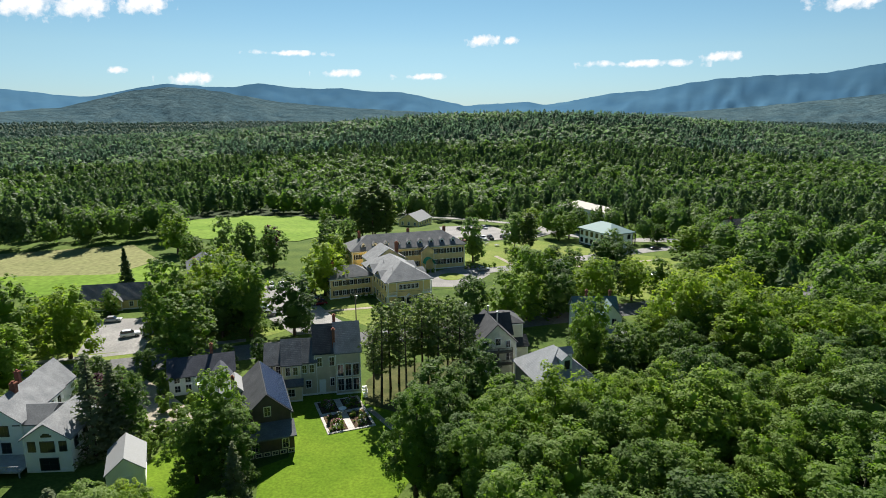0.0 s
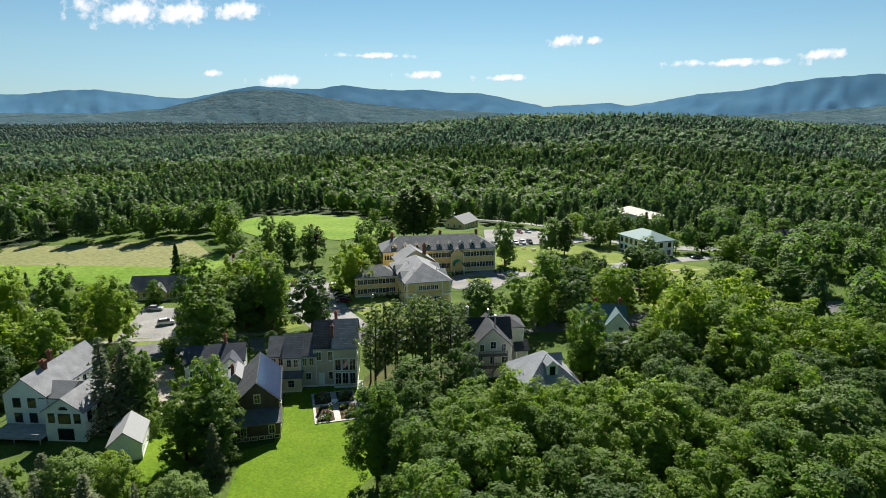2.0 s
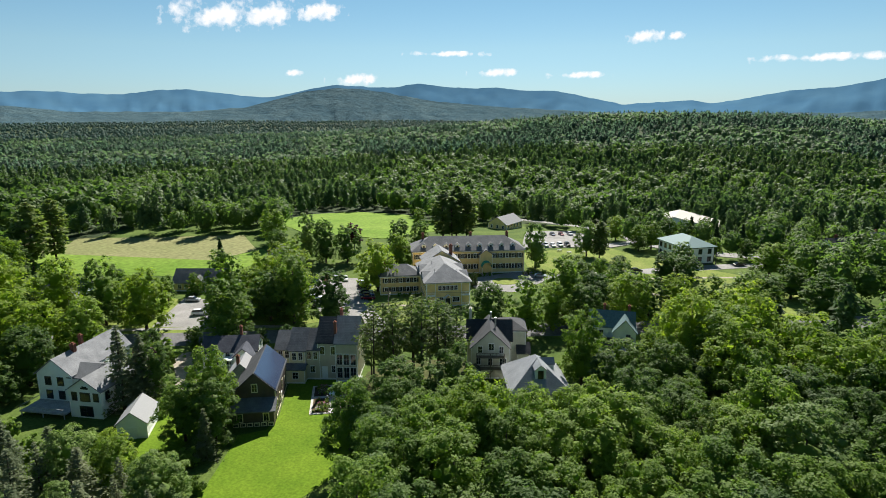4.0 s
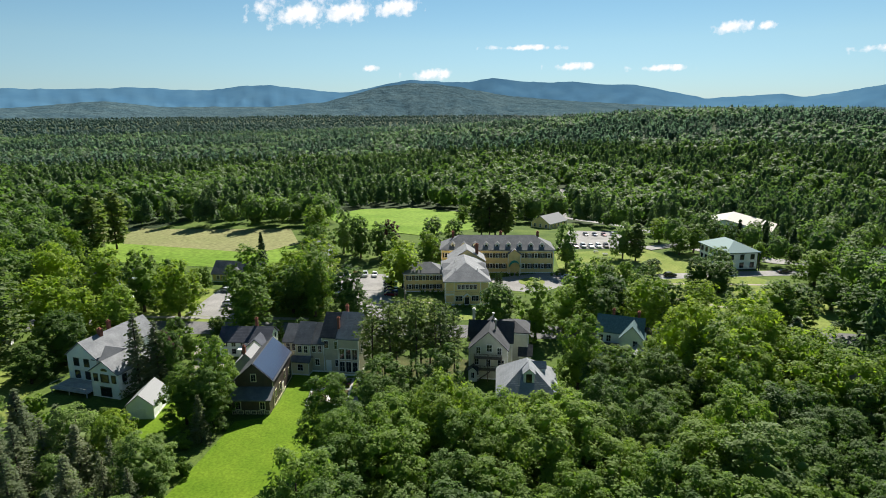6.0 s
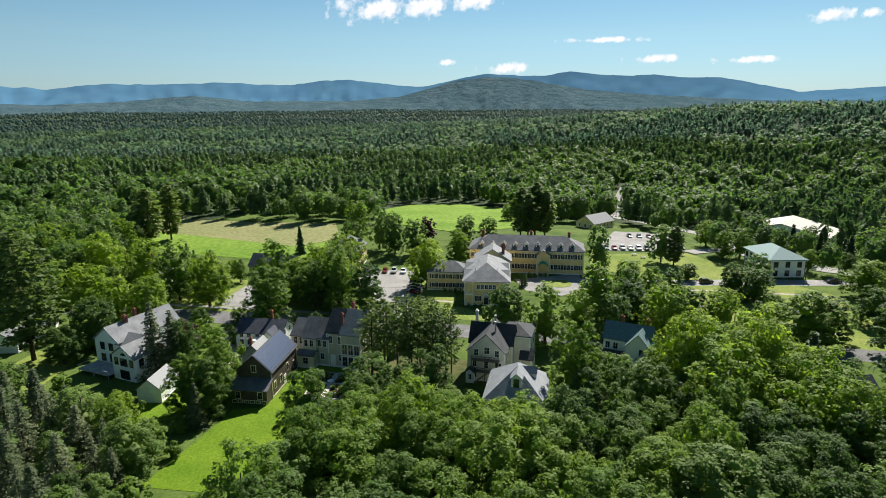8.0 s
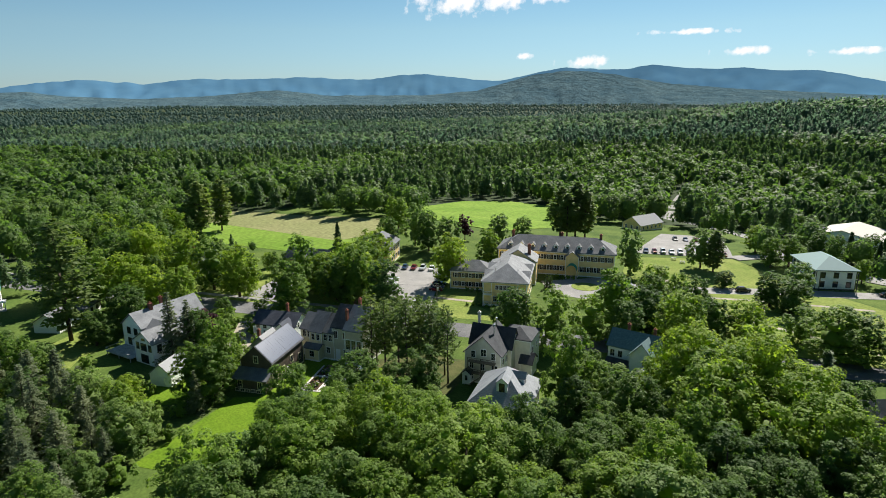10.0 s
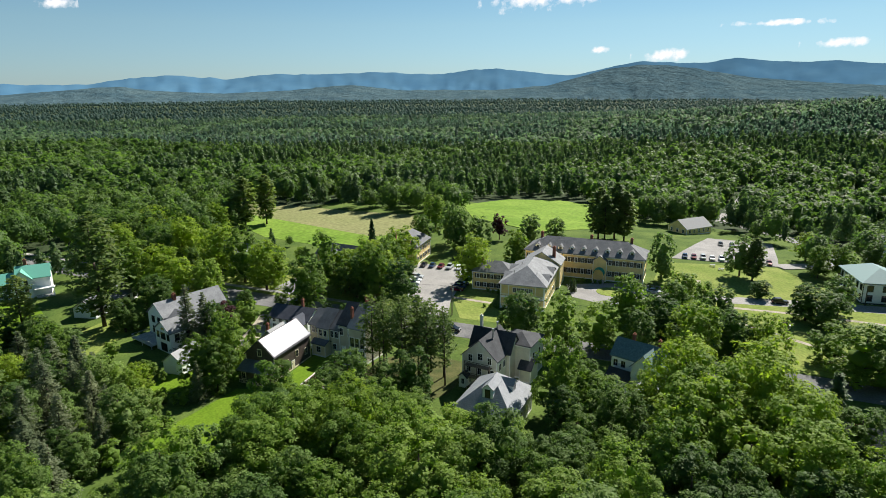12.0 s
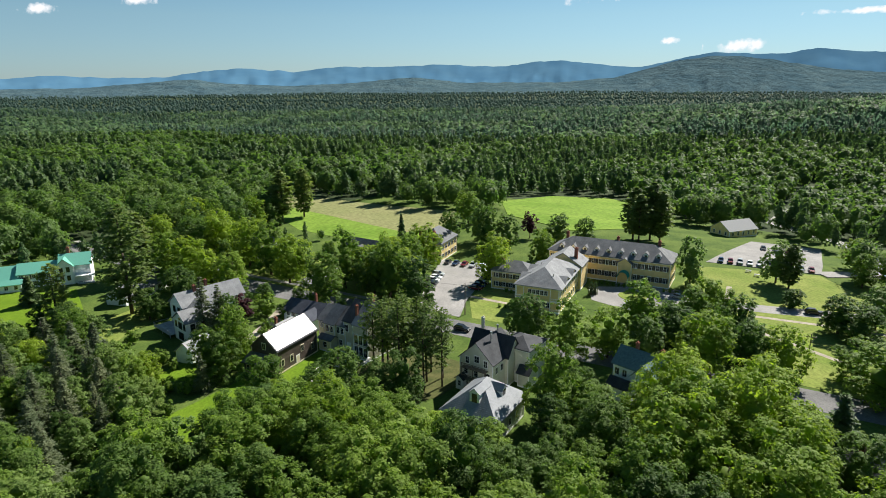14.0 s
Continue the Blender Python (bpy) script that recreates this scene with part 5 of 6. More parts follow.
# rounded shrubs along the gravel driveway and by the shed
for row in (("bush", -54.1, 113.5, 5.0, 2.6), ("bush", -51.7, 106.5, 3.6, 2.2), ("bush", -47.4, 103.7, 3.0, 2.0), ("bush", -47.5, 109.0, 3.2, 1.8), ("bush", -48.1, 97.5, 3.4, 2.2), ("bush", -44.7, 96.6, 3.0, 2.0), ("bush", -48.3, 92.7, 3.2, 2.0)):
    plant(*row)
# the tall grove under the flight, and the scrubby slope beside it
# many dark-leaved kinds near the flight, standing in for shade on these crowns
grove(34, [(62, 40), (125, 60), (130, 90), (66, 92)], ["dark", "dark", "maple", "grey"], 14, 18, 6.4)
grove(80, [(-4, 84), (-9, 70), (-6, 40), (20, 30), (70, 40), (125, 60), (130, 90), (50, 92), (20, 88)], ["maple", "maple", "dark", "dark", "grey"], 15, 20.5, 6.0)
grove(36, [(-4, 96), (-4, 84), (20, 88), (54, 92), (54, 122), (38, 128), (31, 128), (29, 102), (12, 102), (6, 108)], ["maple", "maple", "dark", "dark", "grey"], 11, 15, 6.0)
grove(34, [(56, 112), (130, 112), (130, 124), (84, 142), (62, 144), (57, 134)], ["maple", "lime", "lime", "lime"], 16, 21, 6.4)
grove(24, [(55, 92), (130, 88), (130, 112), (57, 112)], ["maple", "dark", "grey"], 15, 19, 6.0)
grove(110, [(-10, 35), (-14, 62), (-27, 72), (-31, 86), (-46, 72), (-60, 84), (-72, 74), (-98, 56), (-112, 46), (-70, 18)], ["grey", "grey", "maple", "lime", "larch", "larch", "dark"], 8, 13, 4.5)
grove(60, [(-10, 35), (-14, 62), (-27, 72), (-31, 86), (-46, 72), (-60, 84), (-72, 80), (-98, 62), (-112, 50), (-70, 18)], ["bush"], 2.5, 5.0, 2.4, 1.0)
for _ in range(16):
    u, v = rng.uniform(0, 1, 2)
    plant("bush", -72 + 30 * u, 80 - 12 * u * v - 6 * v, rng.uniform(2.2, 4.2))
grove(30, [(-44, 82), (-38, 84), (-36, 100), (-44, 104), (-60, 100), (-50, 94)], ["bush"], 2.0, 3.6, 2.6, 0.5)
grove(60, [(-120, 118), (-60, 128), (-40, 148), (-62, 172), (-100, 200), (-170, 190), (-170, 110)], ["maple", "lime", "dark"], 13, 18, 6.6)
grove(26, [(20, 160), (60, 174), (60, 182), (36, 200), (25, 194)], ["maple", "lime", "dark"], 10, 13, 6.5)
grove(16, [(-80, 100), (-40, 112), (-40, 134), (-100, 118)], ["bush", "dark", "maple"], 4, 8, 6.0)
grove(14, [(46, 255), (60, 290), (70, 300), (110, 270), (90, 255)], ["maple", "dark", "spruce"], 8, 13, 7.5)


# ---- woods in the distance: one joined mesh each ----
def wood_templates(n_cards, pine):
    out = []
    for _ in range(6):
        if pine:
            z = rng.uniform(0.22, 1.0, n_cards)
            a = rng.uniform(0, 6.28, n_cards)
            p0, p1 = rng.uniform(0, 6, 2)
            r = (0.02 + 0.235 * (1 - z) ** 0.6) * (1 + 0.30 * np.sin(16 * z + p0) + 0.22 * np.sin(2 * a + p1)) * rng.uniform(0.6, 1.1, n_cards)
            pos = np.stack([np.cos(a) * r, np.sin(a) * r, z], 1)
            nrm = np.stack([np.cos(a), np.sin(a), np.full(n_cards, 0.8)], 1)
            v, f = cards(pos, nrm, (0.15 + 0.09 * (1 - z)) * min(1.0, math.sqrt(60 / n_cards)), 0.8, 0.35)
            core = ICO_V * [0.11, 0.11, 0.30] + [0, 0, 0.52]
        else:
            d = unit(rng.normal(size=(n_cards, 3)) + [0, 0, 0.5])
            lump = 1 + 0.22 * np.sin(d[:, 0] * 6 + rng.uniform(0, 6)) * np.sin(d[:, 1] * 6 + rng.uniform(0, 6)) + 0.12 * np.sin(d[:, 2] * 9 + d[:, 0] * 7 + rng.uniform(0, 6))
            lump = lump * rng.uniform(0.82, 1.06, n_cards)
            pos = d * [0.34, 0.34, 0.40] * lump[:, None] + [0, 0, 0.58]
            v, f = cards(pos, d + [0, 0, 0.25], np.full(n_cards, 0.22 * min(1.0, math.sqrt(60 / n_cards))), 0.8, 0.35)
            core = ICO_V * [0.29, 0.29, 0.35] * rng.uniform(0.85, 1.1, (len(ICO_V), 1)) + [0, 0, 0.56]
        out.append((np.concatenate([v, core]), np.concatenate([f, ICO_F + len(v)])))
    return out


def woods(name, places, heights, templates, material, label):
    vs, fs, k = [], [], 0
    turn = rng.uniform(0, 6.28, len(places))
    pick = rng.integers(0, len(templates), len(places))
    for (x, y), h, a, i in zip(places, heights, turn, pick):
        v, f = templates[i]
        c, s = math.cos(a) * h, math.sin(a) * h
        w = np.stack([v[:, 0] * c - v[:, 1] * s + x, v[:, 0] * s + v[:, 1] * c + y, v[:, 2] * h + ground_z(x, y) - 0.3], 1)
        vs.append(w)
        fs.append(f + k)
        k += len(v)
    ob = new(name, quick_mesh(name, np.concatenate(vs), np.concatenate(fs), material))
    return tagged(ob, label, "woods", kind="stuff")


def wood_places(r0, r1, a0, a1, spacing, keep):
    """Places on rings round the village, a spacing apart with jitter."""
    out = []
    r = r0
    while r < r1:
        n = int(radians(a1 - a0) * r / spacing)
        for i in range(n):
            a = radians(a0) + radians(a1 - a0) * (i + rng.uniform(0, 1)) / n
            rr = r + rng.uniform(-0.9, 0.9) * spacing * (1.0 + max(0, r - 700) / 900)
            x, y = 30 + rr * math.sin(a), 20 + rr * math.cos(a)
            if keep(x, y):
                out.append((x, y))
        r += spacing * (1.0 + max(0, r - 700) / 900)
    return out


# left without woods so the fairway shows from the camera path
OPEN_GROUND = [(-120, 200), (40, 200), (40, 300), (-48, 326), (-62, 262), (-112, 266)]


def wooded(x, y):
    if not is_clear(x, y, 3.0):
        return False
    if inside(x, y, OPEN_GROUND):
        return False
    near = any((x - a) ** 2 + (y - b) ** 2 < 30 for a, b, _ in PLANTED)
    return not near and (y > 235 or x < -125 or x > 90)


near_ring = wood_places(140, 330, -100, 62, 9.5, wooded)
mid_ring = wood_places(330, 720, -97, 58, 9.2, wooded)
far_ring = wood_places(720, 1500, -93, 50, 9.8, lambda x, y: True)
last_ring = wood_places(1500, 4250, -92, 46, 16.0, lambda x, y: True)


def pine_here(x, y):
    return noise.noise(Vector((x / 120, y / 120, 0.4))) + 0.24 * smooth_step(350, 800, math.hypot(x, y)) + 0.5 * noise.noise(Vector((x / 22, y / 22, 7.7))) > 0.16 + 0.5 * smooth_step(1200, 1700, math.hypot(x, y))


# heights near the hay field are capped to fit the camera's view
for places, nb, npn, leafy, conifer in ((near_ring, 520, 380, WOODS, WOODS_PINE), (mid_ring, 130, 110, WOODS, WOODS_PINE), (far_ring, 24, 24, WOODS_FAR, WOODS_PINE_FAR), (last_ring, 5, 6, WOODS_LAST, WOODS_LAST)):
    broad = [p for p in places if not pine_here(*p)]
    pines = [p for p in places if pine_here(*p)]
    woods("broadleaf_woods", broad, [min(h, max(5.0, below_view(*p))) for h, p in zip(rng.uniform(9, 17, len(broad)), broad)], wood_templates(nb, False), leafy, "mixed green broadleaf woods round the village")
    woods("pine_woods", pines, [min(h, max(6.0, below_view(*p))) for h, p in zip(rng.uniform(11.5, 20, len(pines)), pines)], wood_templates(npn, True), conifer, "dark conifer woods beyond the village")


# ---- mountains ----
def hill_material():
    m, nt, b = base_material("haze_tinted_hill", 1.0, specular=0.0)
    # woodland green shifted to blue: haze painted into the tone
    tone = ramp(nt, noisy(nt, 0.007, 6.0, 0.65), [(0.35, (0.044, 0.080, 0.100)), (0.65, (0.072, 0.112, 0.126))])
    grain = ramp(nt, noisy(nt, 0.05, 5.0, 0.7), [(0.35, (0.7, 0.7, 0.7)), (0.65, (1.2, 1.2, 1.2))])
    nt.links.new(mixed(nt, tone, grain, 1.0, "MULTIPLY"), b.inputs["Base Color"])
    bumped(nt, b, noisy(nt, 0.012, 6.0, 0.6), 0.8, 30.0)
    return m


def mountain(name, distance, crest, base, depth, material, label, rough, seed):
    """A ridge at the horizon: crest heights by bearing, with ribs and gullies falling towards the viewer."""
    n, m = 520, 14
    bearing, height = [c[0] for c in crest], [c[1] for c in crest]
    v = []
    for j in range(m):
        u = j / (m - 1)
        d = distance - depth * (1 - u)
        for i in range(n):
            a = bearing[0] + (bearing[-1] - bearing[0]) * i / (n - 1)
            k = sum(float(np.interp(a + e, bearing, height)) for e in (-0.4, 0, 0.4)) / 3
            k += rough * noise.fractal(Vector((a * 0.9, seed, 0)), 1.0, 2.0, 6)
            rib = 0.18 * (1 - u) * noise.fractal(Vector((a * 1.0, seed + 4, u * 2.5)), 1.0, 2.0, 5)
            z = base + (k - base) * max(0.0, u ** 1.2 + rib * (u > 0))
            v.append((48 + d * math.sin(radians(a)), 10 + d * math.cos(radians(a)), z))
    f = [(j * n + i, j * n + i + 1, (j + 1) * n + i + 1, (j + 1) * n + i) for j in range(m - 1) for i in range(n - 1)]
    return tagged(new(name, mesh_of(name, v, f, material, True)), label, "mountain", kind="structure")


# the ridges' blue is distance haze put into the base colour
MOUNT_HAZE_BLUE, mount_nt, mount_b = base_material("haze_blue_mountain", 1.0, specular=0.0)
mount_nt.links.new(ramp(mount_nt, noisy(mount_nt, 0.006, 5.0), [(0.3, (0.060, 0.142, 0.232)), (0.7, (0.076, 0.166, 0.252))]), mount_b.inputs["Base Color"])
HILL_HAZE = hill_material()
CREST_WEST = [(-110, 90), (-81, 88), (-78, 108), (-74.6, 92), (-70, 90), (-67, 130), (-64, 154), (-59.3, 124), (-56, 160), (-51, 158), (-46.5, 174), (-43.5, 158), (-41, 153), (-38.2, 188), (-35.8, 192), (-32.6, 160), (-30.2, 138)]
CREST_NORTH = [(-28.9, 146), (-25.8, 204), (-23.9, 233), (-21.2, 217), (-18.9, 212), (-16.6, 245), (-13.8, 215), (-11.4, 206), (-9.5, 213), (-7, 187), (-4.5, 189), (-1.5, 138), (1.3, 84), (7, 114), (8.5, 88), (10.5, 116), (14.3, 174), (17.5, 193), (19.7, 230), (22.3, 264), (26, 284), (30, 288), (34, 344), (45, 330), (65, 200)]
mountain("mountain_ridge", 4900, CREST_WEST + CREST_NORTH, -20, 700, MOUNT_HAZE_BLUE, "far wooded mountain ridges on the horizon, haze blue painted in", 7.0, 1.0)
FOOTHILLS = [(-110, 20), (-76, 30), (-72, 52), (-68, 78), (-65, 48), (-60, 30), (-55, 42), (-49, 80), (-44.7, 42), (-36, 40), (-31.4, 68), (-29, 116), (-26.6, 166), (-23.8, 192), (-21.5, 186), (-18.9, 156), (-15.2, 106), (-9.4, 68), (0, 30), (18, 30), (27, 84), (35, 150), (46, 180), (65, 120)]
mountain("wooded_hill", 4350, FOOTHILLS, -20, 900, HILL_HAZE, "wooded foothill below the mountains, tinted blue for haze", 5.0, 7.0)


# ---- clouds ----
def cloud_material():
    m = bpy.data.materials.new("cloud_glow")
    m.use_nodes = True
    nt = m.node_tree
    out = nt.nodes["Material Output"]
    nt.nodes.remove(nt.nodes["Principled BSDF"])
    uv = nt.nodes.new("ShaderNodeTexCoord").outputs["Generated"]
    pos = nt.nodes.new("ShaderNodeTexCoord").outputs["Object"]
    mid_ = nt.nodes.new("ShaderNodeVectorMath")
    mid_.operation = "DISTANCE"
    mid_.inputs[1].default_value = (0.5, 0, 0.5)
    flat = nt.nodes.new("ShaderNodeVectorMath")
    flat.operation = "MULTIPLY"
    flat.inputs[1].default_value = (1, 0, 1)
    nt.links.new(uv, flat.inputs[0])
    nt.links.new(flat.outputs[0], mid_.inputs[0])
    lumps = node(nt, "ShaderNodeMath")
    lumps.operation = "MULTIPLY_ADD"
    lumps.inputs[1].default_value, lumps.inputs[2].default_value = 1.7, -0.36
    nt.links.new(noisy(nt, 0.011, 9.0, 0.55, pos), lumps.inputs[0])
    n = lumps.outputs[0]
    sub = node(nt, "ShaderNodeMath")
    sub.operation = "MULTIPLY_ADD"
    nt.links.new(mid_.outputs["Value"], sub.inputs[0])
    sub.inputs[1].default_value = -0.95
    nt.links.new(n, sub.inputs[2])
    alpha = ramp(nt, sub.outputs[0], [(0.10, (0, 0, 0)), (0.46, (1, 1, 1))])
    # the clouds' sunlit white is put in as a glow of the card
    em = node(nt, "ShaderNodeEmission", Strength=0.5)
    em.inputs[0].default_value = (0.95, 0.97, 1.0, 1)
    tr = nt.nodes.new("ShaderNodeBsdfTransparent")
    mx = nt.nodes.new("ShaderNodeMixShader")
    nt.links.new(alpha, mx.inputs[0])
    nt.links.new(tr.outputs[0], mx.inputs[1])
    nt.links.new(em.outputs[0], mx.inputs[2])
    nt.links.new(mx.outputs[0], out.inputs[0])
    return m


CLOUD = cloud_material()
CLOUDS = [(-33.6, 7.3, 7.0, 1.9), (-29.6, 7.5, 5.5, 1.9), (-25.4, 7.9, 5.0, 1.5), (2.6, 5.75, 3.0, 0.8), (5.3, 5.75, 1.4, 0.5), (-14, 4.6, 7.0, 0.35), (-9.8, 3.0, 4.0, 0.5), (-2.5, 2.75, 5.0, 0.4), (-27.4, 2.95, 1.6, 0.4), (-22.3, 2.4, 4.0, 0.8), (16, 3.7, 11.0, 0.45), (22.3, 4.1, 3.4, 0.6), (31, 7.7, 5.0, 1.2), (-78, 5.3, 2.2, 0.6), (-71.3, 6.2, 2.6, 0.6)]
for a, e, w, t in CLOUDS:
    d = 4930.0
    x, y, z = 48 + d * math.sin(radians(a)), 10 + d * math.cos(radians(a)), 62 + d * math.tan(radians(e))
    hw, hh = d * radians(w) * 0.62, d * radians(t) * 0.75
    cols = 12
    v = [(hw * (2 * i / cols - 1), -40 * math.cos(math.pi * (i / cols - 0.5)), hh * s) for s in (-1, 1) for i in range(cols + 1)]
    ob = new("cloud", mesh_of("cloud", v, [(i, i + 1, cols + 2 + i, cols + 1 + i) for i in range(cols)], CLOUD))
    ob.matrix_world = pose(x, y, z, 0, 0, -a)
    ob.visible_shadow = False
    tagged(ob, "thin white fair-weather cloud, a glowing card", "cloud", kind="structure")


# ---- cars ----
PAINTS = {
    "white": (0.75, 0.76, 0.77), "silver": (0.42, 0.44, 0.46), "black": (0.015, 0.016, 0.018), "red": (0.16, 0.015, 0.02),
    "blue": (0.02, 0.04, 0.09), "grey": (0.13, 0.135, 0.14),
}
GLASS_CAR, _, glass_b = base_material("car_glass", 0.05, specular=0.8)
glass_b.inputs["Base Color"].default_value = (0.012, 0.014, 0.016, 1)
LAMP_RED = plain("tail_lamp_plastic", (0.35, 0.015, 0.015), 0.3)
LAMP_CLEAR = plain("headlamp_plastic", (0.7, 0.72, 0.74), 0.15)


def loft(sections, material, name):
    """A closed skin through rings of equal count along y."""
    s = Shape()
    n = len(sections[0])
    v = [p for ring in sections for p in ring]
    f = [(r * n + i, r * n + (i + 1) % n, (r + 1) * n + (i + 1) % n, (r + 1) * n + i) for r in range(len(sections) - 1) for i in range(n)]
    f += [tuple(range(n - 1, -1, -1)), tuple((len(sections) - 1) * n + i for i in range(n))]
    return s.add(v, f).mesh(name, material, False)


def ring_at(y, w, z0, z1, r=0.12):
    return [(-w + r, y, z0), (w - r, y, z0), (w, y, z0 + r), (w, y, z1 - r), (w - r, y, z1), (-w + r, y, z1), (-w, y, z1 - r), (-w, y, z0 + r)]


def car(paint, tall):
    m = plain("car_paint_" + paint, PAINTS[paint], 0.22, 0.15, 0.6, 0.05)
    kind_ = "suv" if tall else "sedan"
    home = new("car")
    tagged(home, f"parked {paint} {kind_} standing on pale asphalt", "car", "parked cars")
    top, bon = (1.72, 1.02) if tall else (1.45, 0.88)
    child("body", loft([ring_at(-2.25, 0.78, 0.35, bon * 0.85), ring_at(-2.0, 0.88, 0.25, bon * 0.95), ring_at(-0.9, 0.91, 0.22, bon + 0.04), ring_at(1.2, 0.91, 0.22, bon + 0.06), ring_at(2.05, 0.88, 0.25, bon + (0.06 if tall else 0.0)), ring_at(2.28, 0.78, 0.36, bon * 0.9)], m, "body"), home)
    end = 2.1 if tall else 1.7
    child("cabin_glass", loft([ring_at(-1.0, 0.80, bon, bon + 0.05, 0.02), ring_at(-0.3, 0.72, bon, top - 0.06, 0.1), ring_at(end - 0.5, 0.72, bon, top - 0.06, 0.1), ring_at(end, 0.78, bon, bon + 0.12, 0.03)], GLASS_CAR, "cabin_glass"), home)
    child("roof_panel", loft([ring_at(-0.35, 0.68, top - 0.08, top - 0.02, 0.02), ring_at(0.0, 0.70, top - 0.06, top, 0.02), ring_at(end - 0.55, 0.70, top - 0.06, top, 0.02)], m, "roof_panel"), home)
    tyre = Shape().tube((-0.11, 0, 0), (0.11, 0, 0), 0.33, 0.33, 14).mesh("wheel", TYRE)
    rim = Shape().tube((-0.125, 0, 0), (0.125, 0, 0), 0.19, 0.19, 10).mesh("rim", METAL)
    for sx in (-1, 1):
        for y in (-1.38, 1.38):
            child("rim", rim, child("wheel", tyre, home, pose(sx * 0.82, y, 0.33)))
        child("headlamp", Shape().box(sx * 0.62 - 0.16, -2.27, bon * 0.62, sx * 0.62 + 0.16, -2.12, bon * 0.78).mesh("headlamp", LAMP_CLEAR), home)
        child("tail_lamp", Shape().box(sx * 0.68 - 0.1, 2.1, bon * 0.72, sx * 0.68 + 0.1, 2.3, bon * 0.92).mesh("tail_lamp", LAMP_RED), home)
    return home


MODELS = {}


def park(paint, tall, x, y, yaw):
    m = pose(x, y, ground_z(x, y) + 0.06, 0, 0, yaw)
    if (paint, tall) not in MODELS:
        MODELS[paint, tall] = car(paint, tall)
        MODELS[paint, tall].matrix_basis = m
        return
    copy_thing(MODELS[paint, tall], m)


MIX = [("white", True), ("black", False), ("silver", True), ("black", True), ("blue", False), ("white", False), ("grey", True), ("red", False)]


def park_row(ax, ay, bx, by, n, yaw, first=0, skip=()):
    for i in range(n):
        if i not in skip:
            park(*MIX[(first + 3 * i) % len(MIX)], ax + (bx - ax) * i / (n - 1), ay + (by - ay) * i / (n - 1), yaw + random.uniform(-2, 2))


park_row(-63.5, 185.5, -51.0, 190.5, 5, 24, 1)
park_row(-42.5, 186.0, -35.5, 171.5, 6, 110, 0, (2,))
park_row(-55.0, 173.0, -47.5, 161.5, 5, 112, 2)
park("black", False, -38.5, 154.0, 70)
park("black", True, -14.5, 144.5, 108)
park_row(5.5, 258.5, 32.5, 269.5, 10, 22, 4, (6,))
park_row(8.0, 292.0, 20.0, 297.0, 4, 24, 1)
park("white", True, -77.5, 146.0, 118)
park("black", True, -73.5, 146.5, 20)
park("silver", False, -87.5, 157.0, 100)
park("black", True, 47.0, 224.6, 118)
park("black", False, 72.0, 203.0, 110)
park("silver", False, 14.0, 210.0, 100)
park("white", False, 28.0, 196.5, 100)
park("black", False, 85.0, 243.5, 114)


# ---- poles ----
def utility_pole(x, y, h, yaw, arms=True):
    home = new("utility_pole")
    home.matrix_world = pose(x, y, ground_z(x, y), 0, 0, yaw)
    tagged(home, "weathered wooden utility pole with crossarm", "utility pole", "utility poles")
    child("mast", Shape().tube((0, 0, -0.3), (0, 0, h), 0.17, 0.11, 10).mesh("mast", POLE), home)
    if arms:
        child("crossarm", Shape().box(-1.1, -0.06, h - 0.9, 1.1, 0.06, h - 0.76).mesh("crossarm", POLE), home)
        for u in (-0.95, -0.4, 0.4, 0.95):
            child("insulator", Shape().tube((u, 0, h - 0.76), (u, 0, h - 0.56), 0.06, 0.04, 6).mesh("insulator", PALE_TAN), home)
        child("transformer", Shape().tube((0.28, 0.1, h - 2.2), (0.28, 0.1, h - 1.3), 0.2, 0.2, 10).mesh("transformer", METAL), home)
    return home


utility_pole(-22.5, 153.6, 9.5, 18)
utility_pole(58.0, 184.0, 9.5, 20)
utility_pole(-66.0, 141.0, 9.0, 18)


def wire(name, a, b, sag):
    c = bpy.data.curves.new(name, "CURVE")
    c.dimensions, c.bevel_depth = "3D", 0.025
    sp = c.splines.new("POLY")
    sp.points.add(14)
    for i, p in enumerate(sp.points):
        u = i / 14
        q = Vector(a).lerp(Vector(b), u)
        p.co = (q.x, q.y, q.z - 4 * sag * u * (1 - u), 1)
    c.materials.append(TYRE)
    tagged(new(name, c), "thin dark overhead cable between poles", "cable")


wire("cable", (-22.5, 153.6, 9.0), (58.0, 184.0, 9.0), 1.6)
wire("cable", (-22.5, 153.6, 9.0), (-66.0, 141.0, 8.5), 0.9)


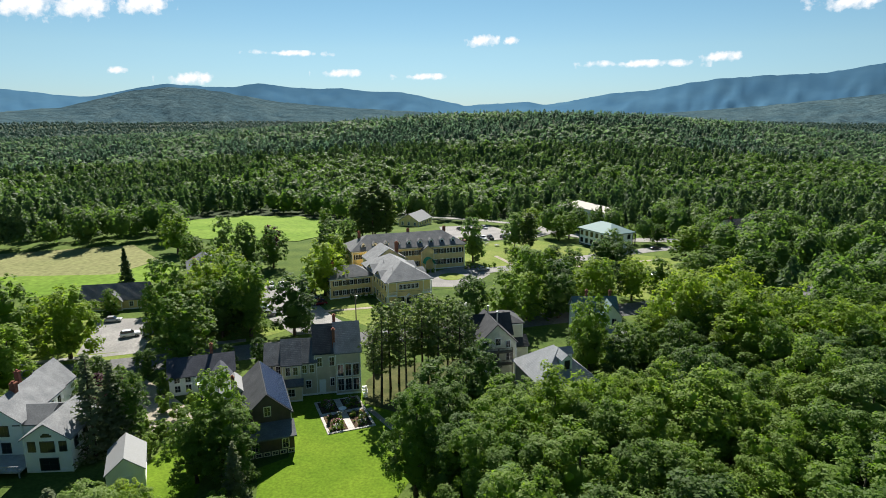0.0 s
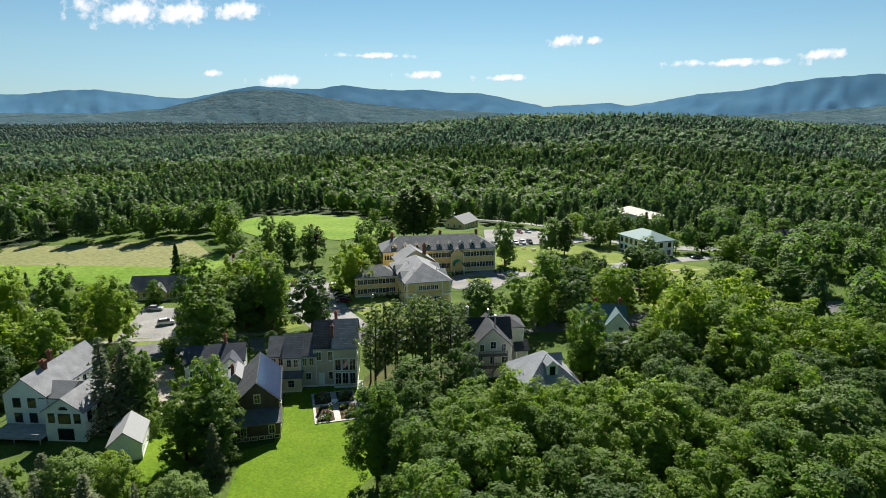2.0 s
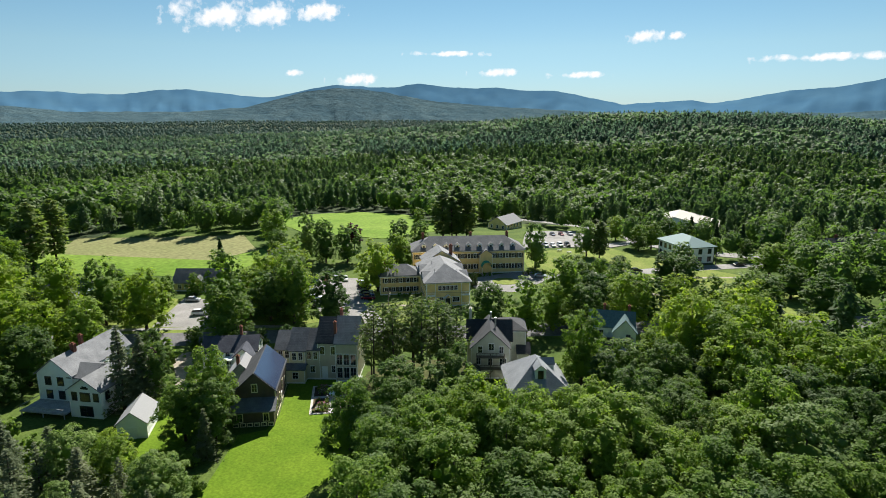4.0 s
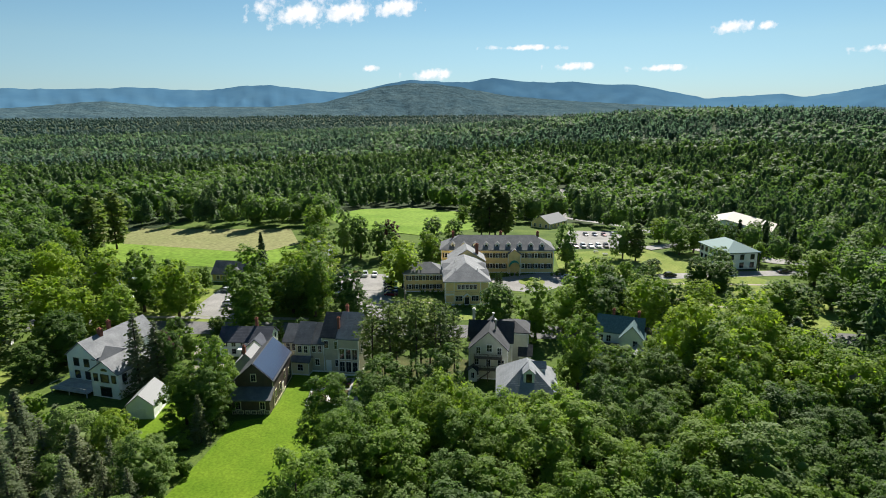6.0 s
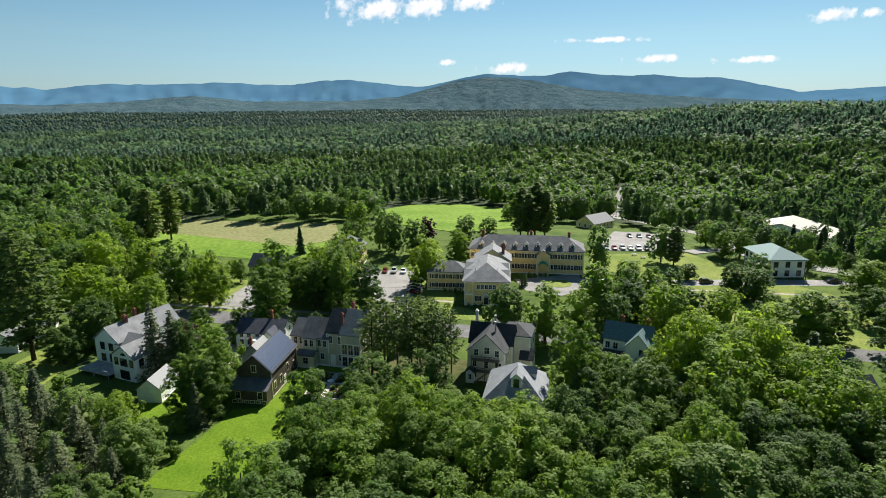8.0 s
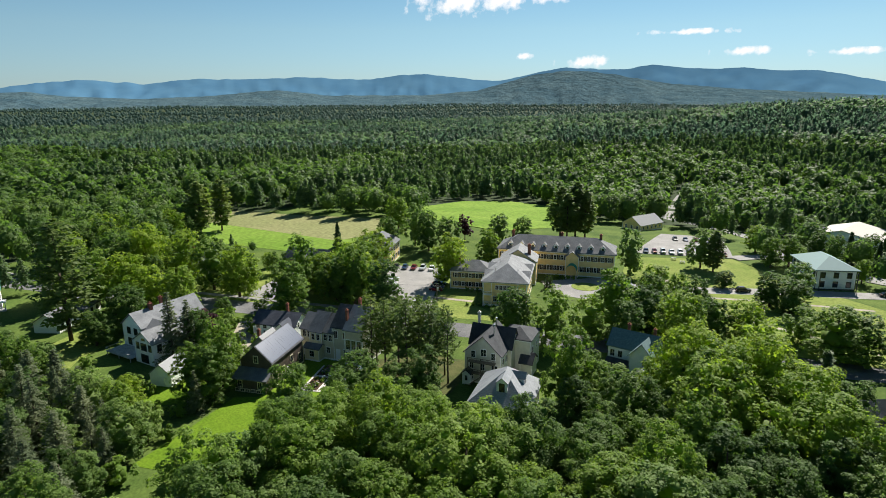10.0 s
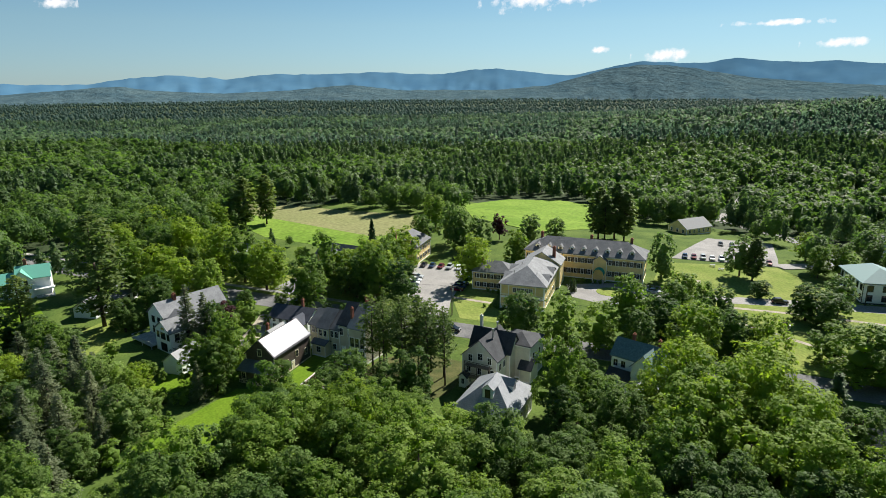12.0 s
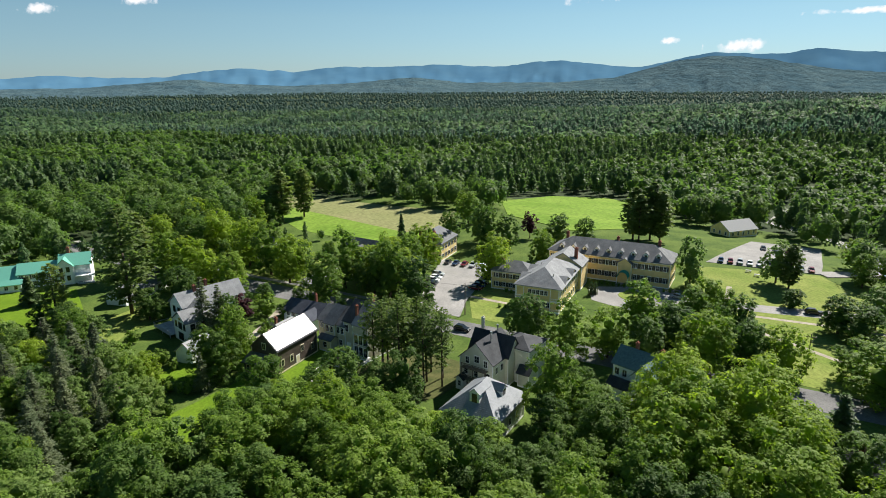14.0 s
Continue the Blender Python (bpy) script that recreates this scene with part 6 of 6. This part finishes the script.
# ---- flower garden ----
def flower_garden():
    home = new("flower_garden")
    home.matrix_world = pose(-18.3, 105.7, ground_z(-18.3, 105.7) + 0.09, 0, 0, 22)
    tagged(home, "rectangular flower garden with pale stone paths and beds", "garden", kind="structure")
    w, d = 8.6, 12.8
    edge = Shape().box(-w / 2, -d / 2, -0.1, w / 2, -d / 2 + 0.5, 0.06).box(-w / 2, d / 2 - 0.5, -0.1, w / 2, d / 2, 0.06)
    edge.box(-w / 2, -d / 2 + 0.5, -0.1, -w / 2 + 0.5, d / 2 - 0.5, 0.06).box(w / 2 - 0.5, -d / 2 + 0.5, -0.1, w / 2, d / 2 - 0.5, 0.06)
    child("stone_edge", edge.mesh("stone_edge", PALE_STONE), home)
    child("stone_path", Shape().box(-0.6, -d / 2 + 0.5, -0.1, 0.6, d / 2 - 0.5, 0.05).box(-w / 2 + 0.5, 0.2, -0.1, -0.6, 1.3, 0.05).box(0.6, 0.2, -0.1, w / 2 - 0.5, 1.3, 0.05).mesh("stone_path", PALE_STONE), home)
    for sx in (-1, 1):
        for y0, y1 in ((-d / 2 + 0.5, 0.2), (1.3, d / 2 - 0.5)):
            x0, x1 = sorted((sx * 0.6, sx * (w / 2 - 0.5)))
            child("bed", Shape().box(x0, y0, -0.1, x1, y1, 0.12).mesh("bed", SOIL), home)
    return home


flower_garden()
BLOOM = [plain("bloom_white", (0.75, 0.72, 0.70), 0.7), plain("bloom_pink", (0.55, 0.16, 0.26), 0.7), plain("bloom_yellow", (0.65, 0.50, 0.08), 0.7)]
CLUMPS = []
for mat in (LEAF_LIME, LEAF, LEAF_GREY, LEAF_LIME):
    crown = broad_crown(0.9, 0.6, 0.0, 9, 240, 0.16)
    CLUMPS.append(quick_mesh("leaves", *crown, mat))
FLOWERS = []
for mat in BLOOM:
    p = unit(rng.normal(size=(26, 3)) + [0, 0, 1.2]) * [0.55, 0.55, 0.5] + [0, 0, 0.5]
    FLOWERS.append(quick_mesh("blooms", *cards(p, np.tile([0, 0, 1.0], (26, 1)), np.full(26, 0.16)), mat))
made = 0
while made < 74:
    u, v = rng.uniform(-3.6, 3.6), rng.uniform(-5.7, 5.7)
    if abs(u) < 0.9 or -0.1 < v < 1.6:
        continue
    k = pose(-18.3, 105.7, ground_z(-18.3, 105.7) + 0.19, 0, 0, 22) @ pose(u, v, 0, 0, 0, rng.uniform(0, 360))
    s = rng.uniform(0.45, 0.95)
    home = new("garden_plant")
    home.matrix_world = k @ Matrix.Diagonal((s, s, s * rng.uniform(0.7, 1.3), 1))
    tagged(home, "leafy flowering perennial in a garden bed", "plant", "garden plants")
    child("leaves", CLUMPS[int(rng.integers(4))], home)
    if rng.uniform() < 0.5:
        child("blooms", FLOWERS[int(rng.integers(3))], home)
    made += 1


def stone_table(x, y):
    home = new("garden_table")
    home.matrix_world = pose(x, y, ground_z(x, y) + 0.13)
    tagged(home, "small pale round garden table with stools", "table")
    child("tabletop", Shape().tube((0, 0, 0.7), (0, 0, 0.78), 0.7, 0.7, 16).mesh("tabletop", TRIM), home)
    child("pedestal", Shape().tube((0, 0, 0), (0, 0, 0.7), 0.18, 0.12, 10).mesh("pedestal", TRIM), home)


stone_table(-18.6, 106.4)


# ---- small things round the houses ----
def picnic_table(x, y, yaw):
    home = new("picnic_table")
    home.matrix_world = pose(x, y, ground_z(x, y) + 0.05, 0, 0, yaw)
    tagged(home, "pale wooden picnic table on the common", "picnic table", "picnic tables")
    child("tabletop", Shape().box(-0.9, -0.38, 0.72, 0.9, 0.38, 0.77).mesh("tabletop", DECK), home)
    for sy in (-1, 1):
        child("bench", Shape().box(-0.9, sy * 0.7 - 0.14, 0.42, 0.9, sy * 0.7 + 0.14, 0.46).mesh("bench", DECK), home)
    for sx in (-1, 1):
        child("leg", Shape().prism([(sx * 0.7 - 0.04, -0.8, 0), (sx * 0.7 - 0.04, -0.7, 0), (sx * 0.7 - 0.04, -0.1, 0.72), (sx * 0.7 - 0.04, -0.2, 0.72)], [(sx * 0.7 + 0.04, -0.8, 0), (sx * 0.7 + 0.04, -0.7, 0), (sx * 0.7 + 0.04, -0.1, 0.72), (sx * 0.7 + 0.04, -0.2, 0.72)]).box(sx * 0.7 - 0.04, -0.8, 0.36, sx * 0.7 + 0.04, 0.8, 0.42).mesh("leg", DECK), home)


for x, y in ((18, 252), (22, 249), (28, 252), (31, 255)):
    picnic_table(x, y, 20)


def cone_shrub(x, y, h, r):
    home = new("arborvitae")
    home.matrix_world = pose(x, y, ground_z(x, y), 0, 0, 0)
    tagged(home, "narrow clipped dark arborvitae by the drive", "shrub", "clipped shrubs")
    n = 500
    z = rng.uniform(0.0, 1.0, n)
    a = rng.uniform(0, 6.28, n)
    rr = r * np.sqrt(np.clip(1 - z ** 2.2, 0, 1)) + 0.03
    pos = np.stack([np.cos(a) * rr, np.sin(a) * rr, z * h], 1)
    child("crown", quick_mesh("crown", *cards(pos, np.stack([np.cos(a), np.sin(a), np.full(n, 0.5)], 1), np.full(n, 0.3)), NEEDLE_BLUE), home)
    child("trunk", Shape().tube((0, 0, -0.2), (0, 0, h * 0.9), r * 0.7, 0.1, 8).mesh("trunk", BARK), home)


for x, y in ((-7.0, 194.0), (-6.2, 195.0)):
    cone_shrub(x, y, 4.2, 0.8)


def hedge(x, y, yaw, n, step, size):
    c, s = math.cos(radians(yaw)), math.sin(radians(yaw))
    for i in range(n):
        plant("bush", x + c * i * step, y + s * i * step, size * rng.uniform(0.8, 1.2), size * 0.55)


hedge(-12, 204.5, 19, 6, 1.8, 1.5)
hedge(8.0, 212.0, 19, 7, 1.8, 1.6)
hedge(-27, 176.5, 20, 5, 1.8, 1.4)
hedge(-19.5, 165.0, 20, 8, 2.0, 1.3)

# models that stand nowhere are taken away
for slot in TREES.values():
    if slot[1] == 0:
        for ob in (*slot[0].children_recursive, slot[0]):
            bpy.data.objects.remove(ob)
